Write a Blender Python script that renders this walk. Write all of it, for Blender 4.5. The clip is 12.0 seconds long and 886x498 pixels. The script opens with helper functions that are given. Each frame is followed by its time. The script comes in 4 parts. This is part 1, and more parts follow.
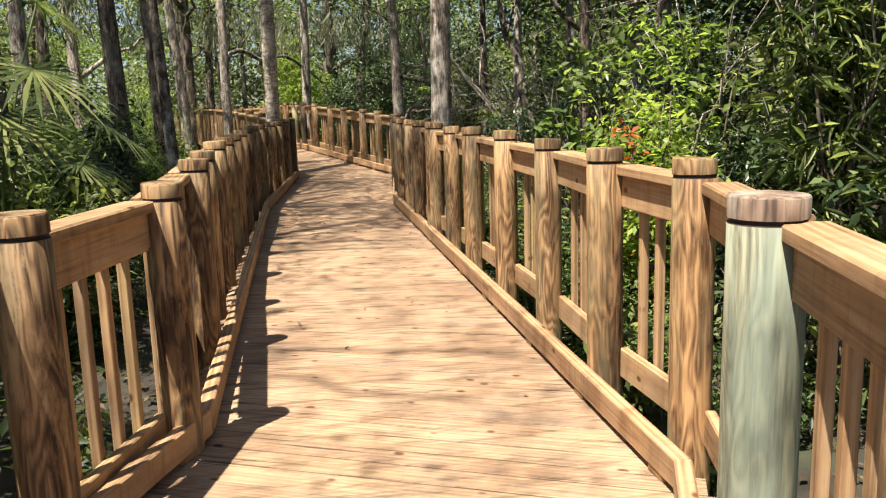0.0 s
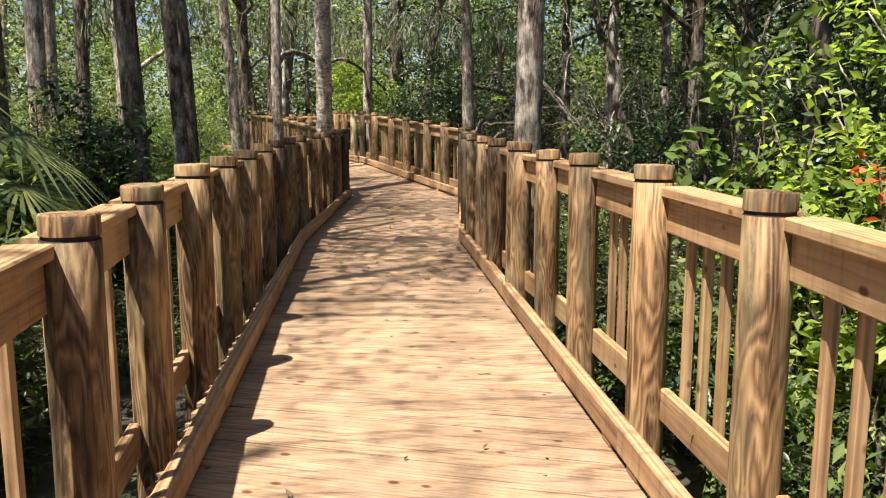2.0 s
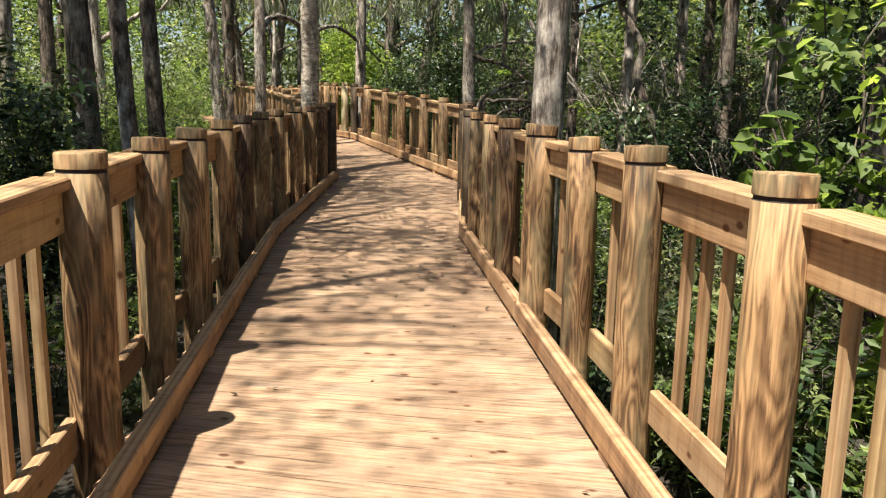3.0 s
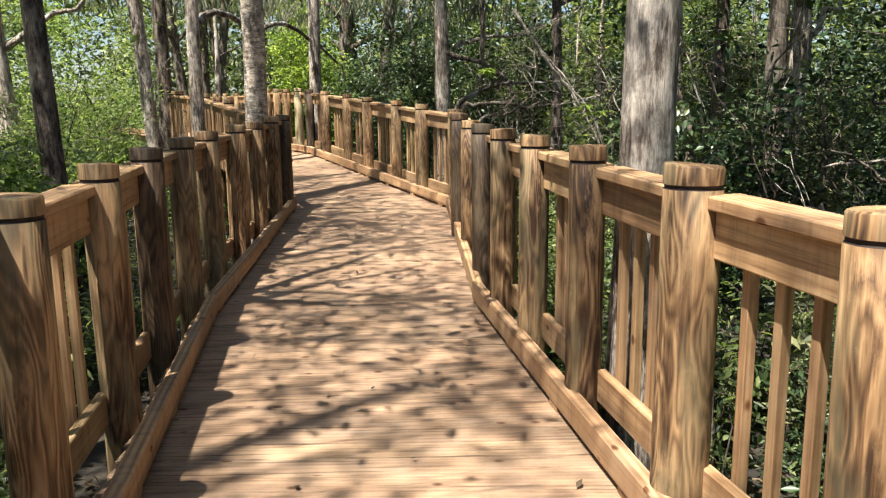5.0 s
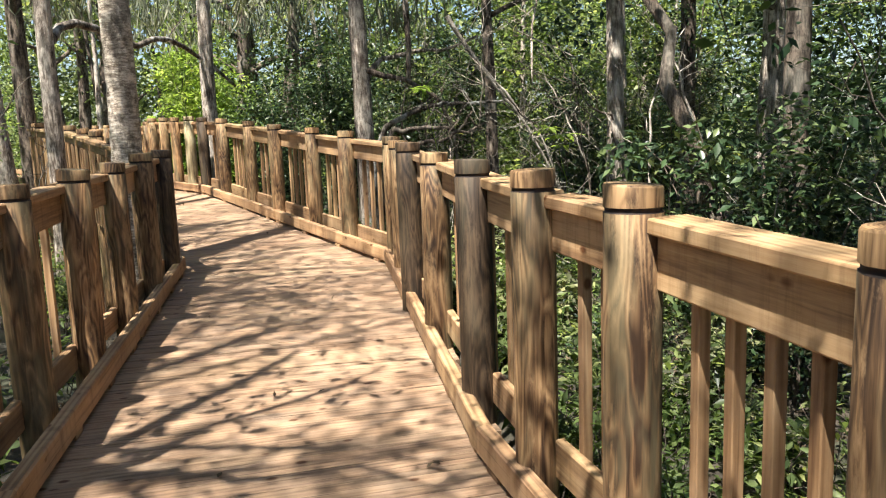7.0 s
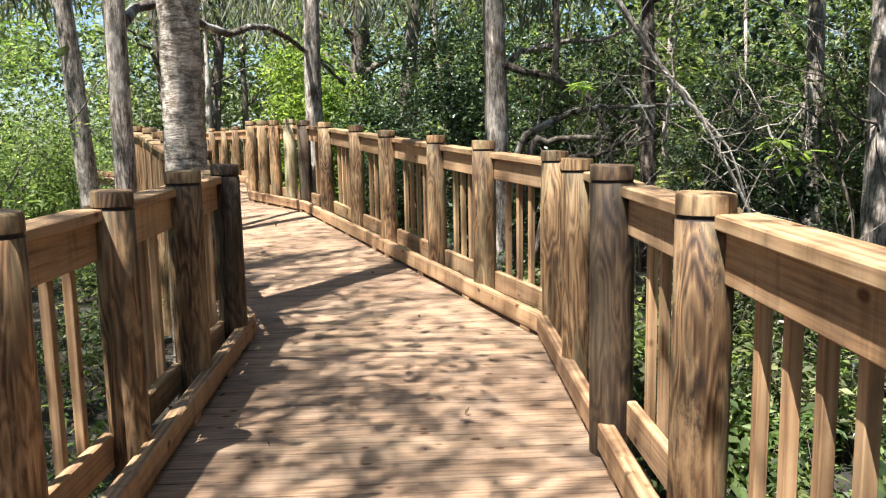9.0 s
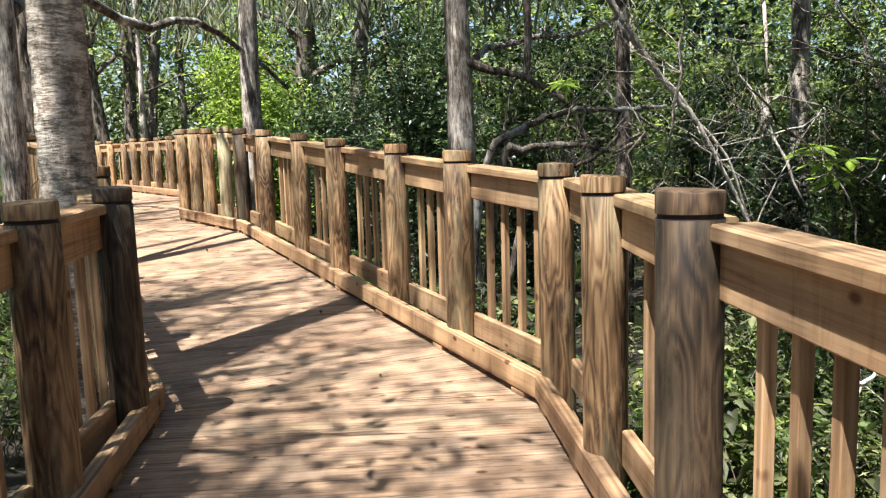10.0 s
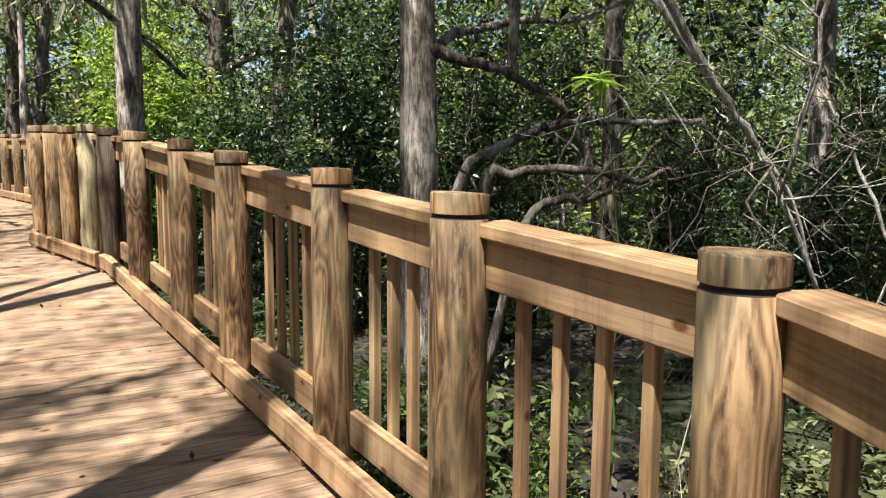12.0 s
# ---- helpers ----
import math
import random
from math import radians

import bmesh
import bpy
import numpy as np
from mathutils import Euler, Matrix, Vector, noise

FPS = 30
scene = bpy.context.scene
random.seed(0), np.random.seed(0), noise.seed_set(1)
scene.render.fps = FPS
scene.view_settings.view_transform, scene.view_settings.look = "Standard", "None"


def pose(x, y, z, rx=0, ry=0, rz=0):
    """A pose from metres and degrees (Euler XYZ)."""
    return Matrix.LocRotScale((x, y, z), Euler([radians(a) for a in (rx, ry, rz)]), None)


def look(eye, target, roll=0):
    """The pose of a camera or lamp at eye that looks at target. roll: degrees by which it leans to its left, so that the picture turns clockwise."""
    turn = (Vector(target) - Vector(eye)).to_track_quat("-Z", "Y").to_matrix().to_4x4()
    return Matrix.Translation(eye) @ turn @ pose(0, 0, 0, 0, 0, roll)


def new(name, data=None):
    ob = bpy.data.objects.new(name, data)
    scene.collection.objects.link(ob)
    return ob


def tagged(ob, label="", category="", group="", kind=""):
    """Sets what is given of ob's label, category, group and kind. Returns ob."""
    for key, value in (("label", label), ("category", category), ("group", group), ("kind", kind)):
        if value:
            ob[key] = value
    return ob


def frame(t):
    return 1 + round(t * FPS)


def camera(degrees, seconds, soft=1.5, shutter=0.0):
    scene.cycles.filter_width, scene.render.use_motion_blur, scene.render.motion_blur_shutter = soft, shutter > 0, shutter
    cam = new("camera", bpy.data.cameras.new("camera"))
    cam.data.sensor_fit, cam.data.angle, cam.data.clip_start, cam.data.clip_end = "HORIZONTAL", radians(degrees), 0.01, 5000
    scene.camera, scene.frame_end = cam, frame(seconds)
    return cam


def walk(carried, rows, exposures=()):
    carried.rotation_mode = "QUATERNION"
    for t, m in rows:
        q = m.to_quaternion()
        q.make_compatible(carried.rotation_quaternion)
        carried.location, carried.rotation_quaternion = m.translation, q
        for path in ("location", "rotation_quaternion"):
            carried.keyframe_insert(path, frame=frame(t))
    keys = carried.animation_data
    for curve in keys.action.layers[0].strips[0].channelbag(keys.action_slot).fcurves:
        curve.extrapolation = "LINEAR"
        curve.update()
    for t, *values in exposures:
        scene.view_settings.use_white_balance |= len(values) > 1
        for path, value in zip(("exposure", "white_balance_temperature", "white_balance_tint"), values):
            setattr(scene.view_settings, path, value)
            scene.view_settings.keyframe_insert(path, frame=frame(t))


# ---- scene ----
cam = camera(59.2, 12.0, soft=1.2)
METRES, EYE, TILT, LEAN, TURN = 14.6, 1.5, 0.0, 0.0, -9.1
ROWS = [
    (0.0, 0.0, 0.0, 0.0, -0.28, -9.58, 1.65),
    (0.5, -0.0036, 0.042, 0.0005, -2.59, -9.27, 2.58),
    (1.0, -0.0064, 0.0804, -0.0006, -1.63, -8.81, 1.45),
    (1.5, -0.0087, 0.1218, 0.0003, 2.04, -8.87, 0.8),
    (2.0, -0.0113, 0.1627, 0.0028, 4.61, -8.66, 0.03),
    (2.5, -0.0126, 0.2099, 0.0036, 4.61, -9.49, -1.07),
    (4.5, -0.0476, 0.3694, 0.0058, 2.41, -11.37, 0.19),
    (5.0, -0.057, 0.4122, 0.0098, 0.88, -10.36, 0.62),
    (5.5, -0.0667, 0.4519, 0.0106, -1.11, -9.48, 1.21),
    (6.0, -0.0729, 0.4914, 0.01, -3.35, -9.03, 1.74),
    (6.5, -0.0778, 0.5286, 0.0099, -4.82, -8.8, 1.98),
    (7.0, -0.078, 0.5683, 0.0103, -6.04, -8.67, 2.06),
    (7.5, -0.0823, 0.6101, 0.0135, -2.54, -7.45, 0.43),
    (9.5, -0.0987, 0.7804, 0.0123, 2.33, -7.97, 1.3),
    (10.0, -0.1033, 0.8229, 0.0138, -1.56, -7.44, 1.65),
    (10.5, -0.1073, 0.8627, 0.0137, -3.3, -7.4, 1.55),
    (11.0, -0.1085, 0.9051, 0.0164, -4.67, -7.29, 0.87),
    (11.5, -0.1129, 0.9472, 0.0173, -6.17, -7.03, 0.2),
    (12.0, -0.1118, 0.9901, 0.0203, -6.94, -7.0, -0.4),
]
walk(cam, [(t, pose(0, 0, EYE, TILT, LEAN, TURN) @ pose(METRES * x, METRES * y, METRES * z, 90 + pitch, roll, yaw)) for t, x, y, z, yaw, pitch, roll in ROWS],
     exposures=[(0.0, 1.45, 6550, 10), (2.5, 1.5, 6500, 10), (4.5, 1.66, 6350, 10), (5.5, 1.82, 6200, 10), (7.5, 1.95, 6200, 10), (9.5, 1.94, 5800, 10), (12.0, 1.62, 6050, 10)])

# ---- world, sun ----
SUN = Vector((-0.31, -0.30, 1.0)).normalized()
world = bpy.data.worlds.new("sky")
scene.world = world
world.use_nodes = True
wn = world.node_tree
sky = wn.nodes.new("ShaderNodeTexSky")
sky.sky_type = "NISHITA"
sky.sun_disc = False
sky.sun_elevation = math.asin(SUN.z)
sky.sun_rotation = math.atan2(SUN.x, SUN.y)
wn.links.new(sky.outputs[0], wn.nodes["Background"].inputs[0])
wn.nodes["Background"].inputs[1].default_value = 0.05
sun_data = bpy.data.lights.new("sun", "SUN")
sun_data.energy, sun_data.angle, sun_data.color = 5.0, radians(0.53), (1.0, 0.935, 0.83)
sun = new("sun", sun_data)
sun.matrix_world = look(SUN * 40, (0, 0, 0))


# ---- materials ----
def material(name):
    m = bpy.data.materials.new(name)
    m.use_nodes = True
    n, l = m.node_tree.nodes, m.node_tree.links
    return m, n, l, n["Principled BSDF"]


def ramp(n, stops):
    r = n.new("ShaderNodeValToRGB")
    while len(r.color_ramp.elements) < len(stops):
        r.color_ramp.elements.new(0.5)
    for e, (p, c) in zip(r.color_ramp.elements, stops):
        e.position, e.color = p, (*c, 1)
    return r


def maths(n, l, op, a, b=None, clamp=False):
    m = n.new("ShaderNodeMath")
    m.operation, m.use_clamp = op, clamp
    for i, v in enumerate((a, b)):
        if v is None:
            continue
        if isinstance(v, (int, float)):
            m.inputs[i].default_value = v
        else:
            l.new(v, m.inputs[i])
    return m.outputs[0]


def mixed(n, l, fac, a, b, blend="MIX"):
    m = n.new("ShaderNodeMix")
    m.data_type, m.blend_type = "RGBA", blend
    for sock, v in ((m.inputs[0], fac), (m.inputs[6], a), (m.inputs[7], b)):
        if isinstance(v, (int, float)):
            sock.default_value = v
        elif isinstance(v, tuple):
            sock.default_value = (*v, 1)
        else:
            l.new(v, sock)
    return m.outputs[2]


def coords(n, l, scale, shift=True, random_amount=37.0):
    """Object coordinates, moved by a random amount for each object."""
    tc, mp = n.new("ShaderNodeTexCoord"), n.new("ShaderNodeMapping")
    mp.inputs["Scale"].default_value = scale
    l.new(tc.outputs["Object"], mp.inputs["Vector"])
    if shift:
        info, cx = n.new("ShaderNodeObjectInfo"), n.new("ShaderNodeCombineXYZ")
        v = maths(n, l, "MULTIPLY", info.outputs["Random"], random_amount)
        for i in range(3):
            l.new(v, cx.inputs[i])
        l.new(cx.outputs[0], mp.inputs["Location"])
    return mp.outputs[0]


def noise_tex(n, l, vec, scale, detail=4.0, rough=0.55):
    t = n.new("ShaderNodeTexNoise")
    t.inputs["Scale"].default_value, t.inputs["Detail"].default_value, t.inputs["Roughness"].default_value = scale, detail, rough
    l.new(vec, t.inputs["Vector"])
    return t.outputs["Fac"]


def bump(n, l, bsdf, height, strength, distance=0.004):
    b = n.new("ShaderNodeBump")
    b.inputs["Strength"].default_value, b.inputs["Distance"].default_value = strength, distance
    l.new(height, b.inputs["Height"])
    l.new(b.outputs[0], bsdf.inputs["Normal"])


def board_wood(name, pale, mid, dark, grey=(0.25, 0.21, 0.17), weather=0.3, rough=0.72, vary=1.0, worn=0.0, spread=1.0, rings_amount=0.24, cracks=0.0):
    """Sawn pine, grain along the piece's own x."""
    m, n, l, p = material(name)
    v = coords(n, l, (1.2, 16, 16))
    coarse = noise_tex(n, l, v, 2.2, 6, 0.6)
    hair = noise_tex(n, l, coords(n, l, (3.0, 85, 85)), 1.0, 4, 0.65)
    grain = maths(n, l, "ADD", maths(n, l, "MULTIPLY", coarse, 0.5), maths(n, l, "MULTIPLY", hair, 0.5))
    rings = n.new("ShaderNodeTexWave")
    rings.wave_type, rings.bands_direction = "BANDS", "Y"
    rings.inputs["Scale"].default_value, rings.inputs["Distortion"].default_value = 0.9, 9.0
    rings.inputs["Detail"].default_value, rings.inputs["Detail Scale"].default_value = 3.0, 0.5
    l.new(coords(n, l, (0.35, 11, 11)), rings.inputs["Vector"])
    both = maths(n, l, "ADD", maths(n, l, "MULTIPLY", grain, 1.0 - rings_amount), maths(n, l, "MULTIPLY", rings.outputs["Fac"], rings_amount))
    r = ramp(n, [(0.49 - 0.19 * spread, dark), (0.49 - 0.04 * spread, mid), (0.49 + 0.13 * spread, pale)])
    l.new(both, r.inputs[0])
    info = n.new("ShaderNodeObjectInfo")
    tint = ramp(n, [(0.0, (0.70, 0.68, 0.66)), (0.35, (0.95, 0.9, 0.86)), (0.7, (1.05, 1.0, 0.95)), (1.0, (0.88, 0.93, 0.85))])
    l.new(info.outputs["Random"], tint.inputs[0])
    col = mixed(n, l, vary, r.outputs[0], tint.outputs[0], "MULTIPLY")
    stains = noise_tex(n, l, coords(n, l, (1.5, 2.5, 2.5)), 2.0, 5, 0.65)
    sr = ramp(n, [(0.42, (0, 0, 0)), (0.7, (1, 1, 1))])
    l.new(stains, sr.inputs[0])
    col = mixed(n, l, maths(n, l, "MULTIPLY", sr.outputs[0], weather), col, grey)
    l.new(col, p.inputs["Base Color"])
    # traffic wear and damp that run on over neighbouring pieces
    geo = n.new("ShaderNodeNewGeometry")
    wr = ramp(n, [(0.36, (0.58, 0.55, 0.53)), (0.56, (1.0, 1.0, 1.0)), (0.75, (1.14, 1.13, 1.12))])
    l.new(noise_tex(n, l, geo.outputs["Position"], 1.7, 7, 0.68), wr.inputs[0])
    col = mixed(n, l, worn, col, wr.outputs[0], "MULTIPLY")
    mp = n.new("ShaderNodeMapping")
    mp.inputs["Scale"].default_value = (1.3, 11.0, 1.0)
    l.new(geo.outputs["Position"], mp.inputs["Vector"])
    sw = ramp(n, [(0.36, (0.42, 0.39, 0.37)), (0.50, (1.0, 1.0, 1.0))])
    l.new(noise_tex(n, l, mp.outputs[0], 1.6, 7, 0.72), sw.inputs[0])
    col = mixed(n, l, worn * 0.85, col, sw.outputs[0], "MULTIPLY")
    # checks along the grain
    ck = ramp(n, [(0.33, (0.22, 0.20, 0.18)), (0.40, (1, 1, 1))])
    l.new(noise_tex(n, l, coords(n, l, (1.1, 55, 55), True, 61.0), 1.0, 3, 0.6), ck.inputs[0])
    col = mixed(n, l, cracks, col, ck.outputs[0], "MULTIPLY")
    # knots
    vo = n.new("ShaderNodeTexVoronoi")
    vo.inputs["Scale"].default_value = 1.0
    l.new(coords(n, l, (4.2, 7, 7)), vo.inputs["Vector"])
    kr = ramp(n, [(0.07, (0.34, 0.22, 0.16)), (0.13, (1, 1, 1))])
    l.new(vo.outputs["Distance"], kr.inputs[0])
    l.new(mixed(n, l, 1.0, col, kr.outputs[0], "MULTIPLY"), p.inputs["Base Color"])
    p.inputs["Roughness"].default_value = rough
    p.inputs["Specular IOR Level"].default_value = 0.3
    bump(n, l, p, both, 0.5, 0.003)
    return m


def log_wood(name, pale, mid, dark, green):
    """A peeled log, grain along its own z, its rings cut by the turned surface."""
    m, n, l, p = material(name)
    v = coords(n, l, (1, 1, 0.22), True, 9.0)
    wob = n.new("ShaderNodeTexNoise")
    wob.inputs["Scale"].default_value, wob.inputs["Detail"].default_value = 5.5, 2.0
    l.new(v, wob.inputs["Vector"])
    sep = n.new("ShaderNodeSeparateXYZ")
    tc = n.new("ShaderNodeTexCoord")
    l.new(tc.outputs["Object"], sep.inputs[0])
    ws = n.new("ShaderNodeSeparateColor")
    l.new(wob.outputs["Color"], ws.inputs[0])
    dx = maths(n, l, "ADD", sep.outputs[0], maths(n, l, "MULTIPLY", maths(n, l, "SUBTRACT", ws.outputs[0], 0.5), 0.13))
    dy = maths(n, l, "ADD", sep.outputs[1], maths(n, l, "MULTIPLY", maths(n, l, "SUBTRACT", ws.outputs[1], 0.5), 0.13))
    r2 = maths(n, l, "SQRT", maths(n, l, "ADD", maths(n, l, "MULTIPLY", dx, dx), maths(n, l, "MULTIPLY", dy, dy)))
    fine = noise_tex(n, l, coords(n, l, (60, 60, 3)), 1.0, 4, 0.6)
    ringv = maths(n, l, "PINGPONG", maths(n, l, "MULTIPLY", maths(n, l, "ADD", r2, maths(n, l, "MULTIPLY", fine, 0.008)), 235.0), 1.0)
    big = noise_tex(n, l, coords(n, l, (5, 5, 1.6)), 1.0, 3, 0.6)
    val = maths(n, l, "ADD", maths(n, l, "MULTIPLY", ringv, 0.17), maths(n, l, "ADD", maths(n, l, "MULTIPLY", fine, 0.33), maths(n, l, "MULTIPLY", big, 0.6)))
    r = ramp(n, [(0.42, dark), (0.53, mid), (0.66, pale)])
    l.new(val, r.inputs[0])
    info = n.new("ShaderNodeObjectInfo")
    tint = ramp(n, [(0.0, (0.62, 0.60, 0.58)), (0.3, (0.85, 0.82, 0.78)), (0.65, (1.0, 0.97, 0.92)), (1.0, (1.12, 1.02, 0.92))])
    l.new(info.outputs["Random"], tint.inputs[0])
    col = mixed(n, l, 1.0, r.outputs[0], tint.outputs[0], "MULTIPLY")
    streak = ramp(n, [(0.40, (0.26, 0.23, 0.21)), (0.55, (1, 1, 1))])
    l.new(noise_tex(n, l, coords(n, l, (22, 22, 1.3), True, 53.0), 1.0, 5, 0.7), streak.inputs[0])
    col = mixed(n, l, 0.7, col, streak.outputs[0], "MULTIPLY")
    flake = ramp(n, [(0.53, (0, 0, 0)), (0.62, (1, 1, 1))])
    l.new(noise_tex(n, l, coords(n, l, (11, 11, 3.0), True, 29.0), 1.0, 7, 0.75), flake.inputs[0])
    col = mixed(n, l, maths(n, l, "MULTIPLY", flake.outputs[0], 0.4), col, pale)
    gm = ramp(n, [(0.48, (0, 0, 0)), (0.62, (1, 1, 1))])
    l.new(noise_tex(n, l, coords(n, l, (7, 7, 1.2), True, 71.0), 1.0, 4, 0.65), gm.inputs[0])
    col = mixed(n, l, maths(n, l, "MULTIPLY", gm.outputs[0], 0.45), col, green)
    l.new(col, p.inputs["Base Color"])
    p.inputs["Roughness"].default_value = 0.7
    p.inputs["Specular IOR Level"].default_value = 0.3
    bump(n, l, p, val, 0.6, 0.004)
    return m


def bark(name, pale, dark, sx=(14, 14, 2.2), patch=(0.35, 0.35, 0.32), rough=0.9, amount=0.4):
    m, n, l, p = material(name)
    f = maths(n, l, "ADD", maths(n, l, "MULTIPLY", noise_tex(n, l, coords(n, l, sx), 1.0, 5, 0.65), 0.5), maths(n, l, "MULTIPLY", noise_tex(n, l, coords(n, l, tuple(s * 3.1 for s in sx)), 1.0, 5, 0.7), 0.5))
    r = ramp(n, [(0.45, dark), (0.55, pale)])
    l.new(f, r.inputs[0])
    pr = ramp(n, [(0.5, (0, 0, 0)), (0.62, (1, 1, 1))])
    l.new(noise_tex(n, l, coords(n, l, (2.5, 2.5, 1.2)), 1.5, 4, 0.6), pr.inputs[0])
    col = mixed(n, l, maths(n, l, "MULTIPLY", pr.outputs[0], amount), r.outputs[0], patch)
    blot = ramp(n, [(0.42, (0.42, 0.40, 0.38)), (0.50, (1.0, 0.99, 0.97)), (0.59, (1.35, 1.33, 1.3))])
    l.new(noise_tex(n, l, coords(n, l, (8.0, 8.0, 4.5), True, 23.0), 1.0, 7, 0.75), blot.inputs[0])
    l.new(mixed(n, l, 0.85, col, blot.outputs[0], "MULTIPLY"), p.inputs["Base Color"])
    p.inputs["Roughness"].default_value = rough
    p.inputs["Specular IOR Level"].default_value = 0.2
    bump(n, l, p, f, 1.0, 0.03)
    return m


def leaf_mat(name, dark, pale, yellow, gloss=0.45, through_light=0.45):
    m, n, l, p = material(name)
    geo = n.new("ShaderNodeNewGeometry")
    r = ramp(n, [(0.0, dark), (0.75, pale), (1.0, yellow)])
    l.new(geo.outputs["Random Per Island"], r.inputs[0])
    tc = n.new("ShaderNodeTexCoord")
    patch = ramp(n, [(0.3, (0.7, 0.78, 0.72)), (0.7, (1.15, 1.08, 0.95))])
    l.new(noise_tex(n, l, tc.outputs["Object"], 0.9, 2), patch.inputs[0])
    col = mixed(n, l, 1.0, r.outputs[0], patch.outputs[0], "MULTIPLY")
    l.new(col, p.inputs["Base Color"])
    p.inputs["Roughness"].default_value = gloss
    p.inputs["Specular IOR Level"].default_value = 0.3
    tr, mx = n.new("ShaderNodeBsdfTranslucent"), n.new("ShaderNodeMixShader")
    l.new(mixed(n, l, 1.0, col, (1.5, 1.55, 0.85), "MULTIPLY"), tr.inputs["Color"])
    mx.inputs[0].default_value = through_light
    l.new(p.outputs[0], mx.inputs[1])
    l.new(tr.outputs[0], mx.inputs[2])
    l.new(mx.outputs[0], n["Material Output"].inputs["Surface"])
    return m


PLANK = board_wood("deck_planks", (0.43, 0.295, 0.185), (0.33, 0.213, 0.13), (0.12, 0.076, 0.048), weather=0.35, rough=0.7, vary=0.6, worn=0.9, spread=1.2, rings_amount=0.12, cracks=0.85)
RAIL = board_wood("rail_pine", (0.49, 0.33, 0.18), (0.36, 0.22, 0.11), (0.18, 0.10, 0.05), weather=0.2, worn=0.5, rings_amount=0.16, cracks=0.35)
CURB = board_wood("curb_pine", (0.48, 0.315, 0.17), (0.36, 0.22, 0.115), (0.20, 0.115, 0.06), weather=0.25, worn=0.6, cracks=0.4)
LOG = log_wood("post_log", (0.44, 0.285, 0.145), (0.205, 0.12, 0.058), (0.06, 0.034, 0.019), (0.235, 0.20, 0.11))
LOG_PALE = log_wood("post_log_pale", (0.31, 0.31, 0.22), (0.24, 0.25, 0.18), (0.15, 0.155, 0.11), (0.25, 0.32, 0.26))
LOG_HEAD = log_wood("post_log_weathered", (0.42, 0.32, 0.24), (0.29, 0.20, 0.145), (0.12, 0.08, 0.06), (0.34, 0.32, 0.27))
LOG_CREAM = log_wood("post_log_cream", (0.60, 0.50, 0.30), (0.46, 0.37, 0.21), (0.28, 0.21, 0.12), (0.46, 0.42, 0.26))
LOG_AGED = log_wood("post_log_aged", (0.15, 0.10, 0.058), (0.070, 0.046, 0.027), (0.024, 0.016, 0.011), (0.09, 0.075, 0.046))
# near-black wood: the shade inside the cut groove is put into its colour
GROOVE_SHADE = board_wood("groove_shade_wood", (0.03, 0.018, 0.012), (0.02, 0.012, 0.01), (0.012, 0.008, 0.006), weather=0.0)
BARK_GREY = bark("bark_grey", (0.50, 0.43, 0.36), (0.13, 0.10, 0.078), (24, 24, 3.5), (0.52, 0.48, 0.42), 0.9, 0.5)
BARK_MOTTLED = bark("bark_mottled", (0.15, 0.125, 0.10), (0.04, 0.032, 0.026), (16, 16, 5), (0.50, 0.49, 0.45), 0.9, 0.75)
BARK_DARK = bark("bark_dark", (0.17, 0.135, 0.105), (0.04, 0.03, 0.024), (16, 16, 3), (0.26, 0.26, 0.22), 0.9, 0.3)
BARK_PALM = bark("bark_palm", (0.56, 0.48, 0.39), (0.22, 0.175, 0.135), (7, 7, 26), (0.44, 0.41, 0.36), 0.9, 0.35)
TWIG = bark("dead_twig", (0.42, 0.38, 0.32), (0.20, 0.17, 0.14), (20, 20, 5), (0.5, 0.47, 0.42))
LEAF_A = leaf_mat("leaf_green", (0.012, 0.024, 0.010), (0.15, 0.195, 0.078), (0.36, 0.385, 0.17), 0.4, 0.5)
# dark glossy evergreen leaf; also carries the deep shade of the right-hand woods
LEAF_DARK_SHADED = leaf_mat("leaf_dark_glossy_shaded", (0.008, 0.017, 0.009), (0.050, 0.085, 0.038), (0.17, 0.21, 0.09), 0.35, 0.18)
# pale leaf; sunlight on clearing bushes and left thicket is partly put into it
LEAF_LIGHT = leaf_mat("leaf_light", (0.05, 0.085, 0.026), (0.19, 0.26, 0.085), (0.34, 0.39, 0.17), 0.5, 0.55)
# lit copy of the pale leaf: sunlight on bushes and sprigs raised in colour
LEAF_SUNLIT = leaf_mat("leaf_sunlit", (0.09, 0.14, 0.03), (0.27, 0.36, 0.09), (0.42, 0.47, 0.18), 0.45, 0.6)
# grey-green leaf paled to carry distance haze; some left shrubs share it
LEAF_GREY_HAZE = leaf_mat("leaf_grey_green_haze", (0.025, 0.036, 0.020), (0.205, 0.245, 0.135), (0.40, 0.43, 0.27), 0.55, 0.45)
LEAF_OLIVE = leaf_mat("leaf_olive", (0.028, 0.032, 0.016), (0.145, 0.155, 0.07), (0.30, 0.29, 0.15), 0.55, 0.22)
MOSS = leaf_mat("hanging_moss", (0.12, 0.13, 0.10), (0.22, 0.23, 0.18), (0.30, 0.30, 0.24), 0.9, 0.3)
LITTER = leaf_mat("leaf_litter", (0.022, 0.015, 0.009), (0.085, 0.057, 0.034), (0.19, 0.14, 0.09), 0.8, 0.1)
RED = leaf_mat("red_leaf", (0.35, 0.06, 0.02), (0.5, 0.13, 0.05), (0.5, 0.2, 0.08))


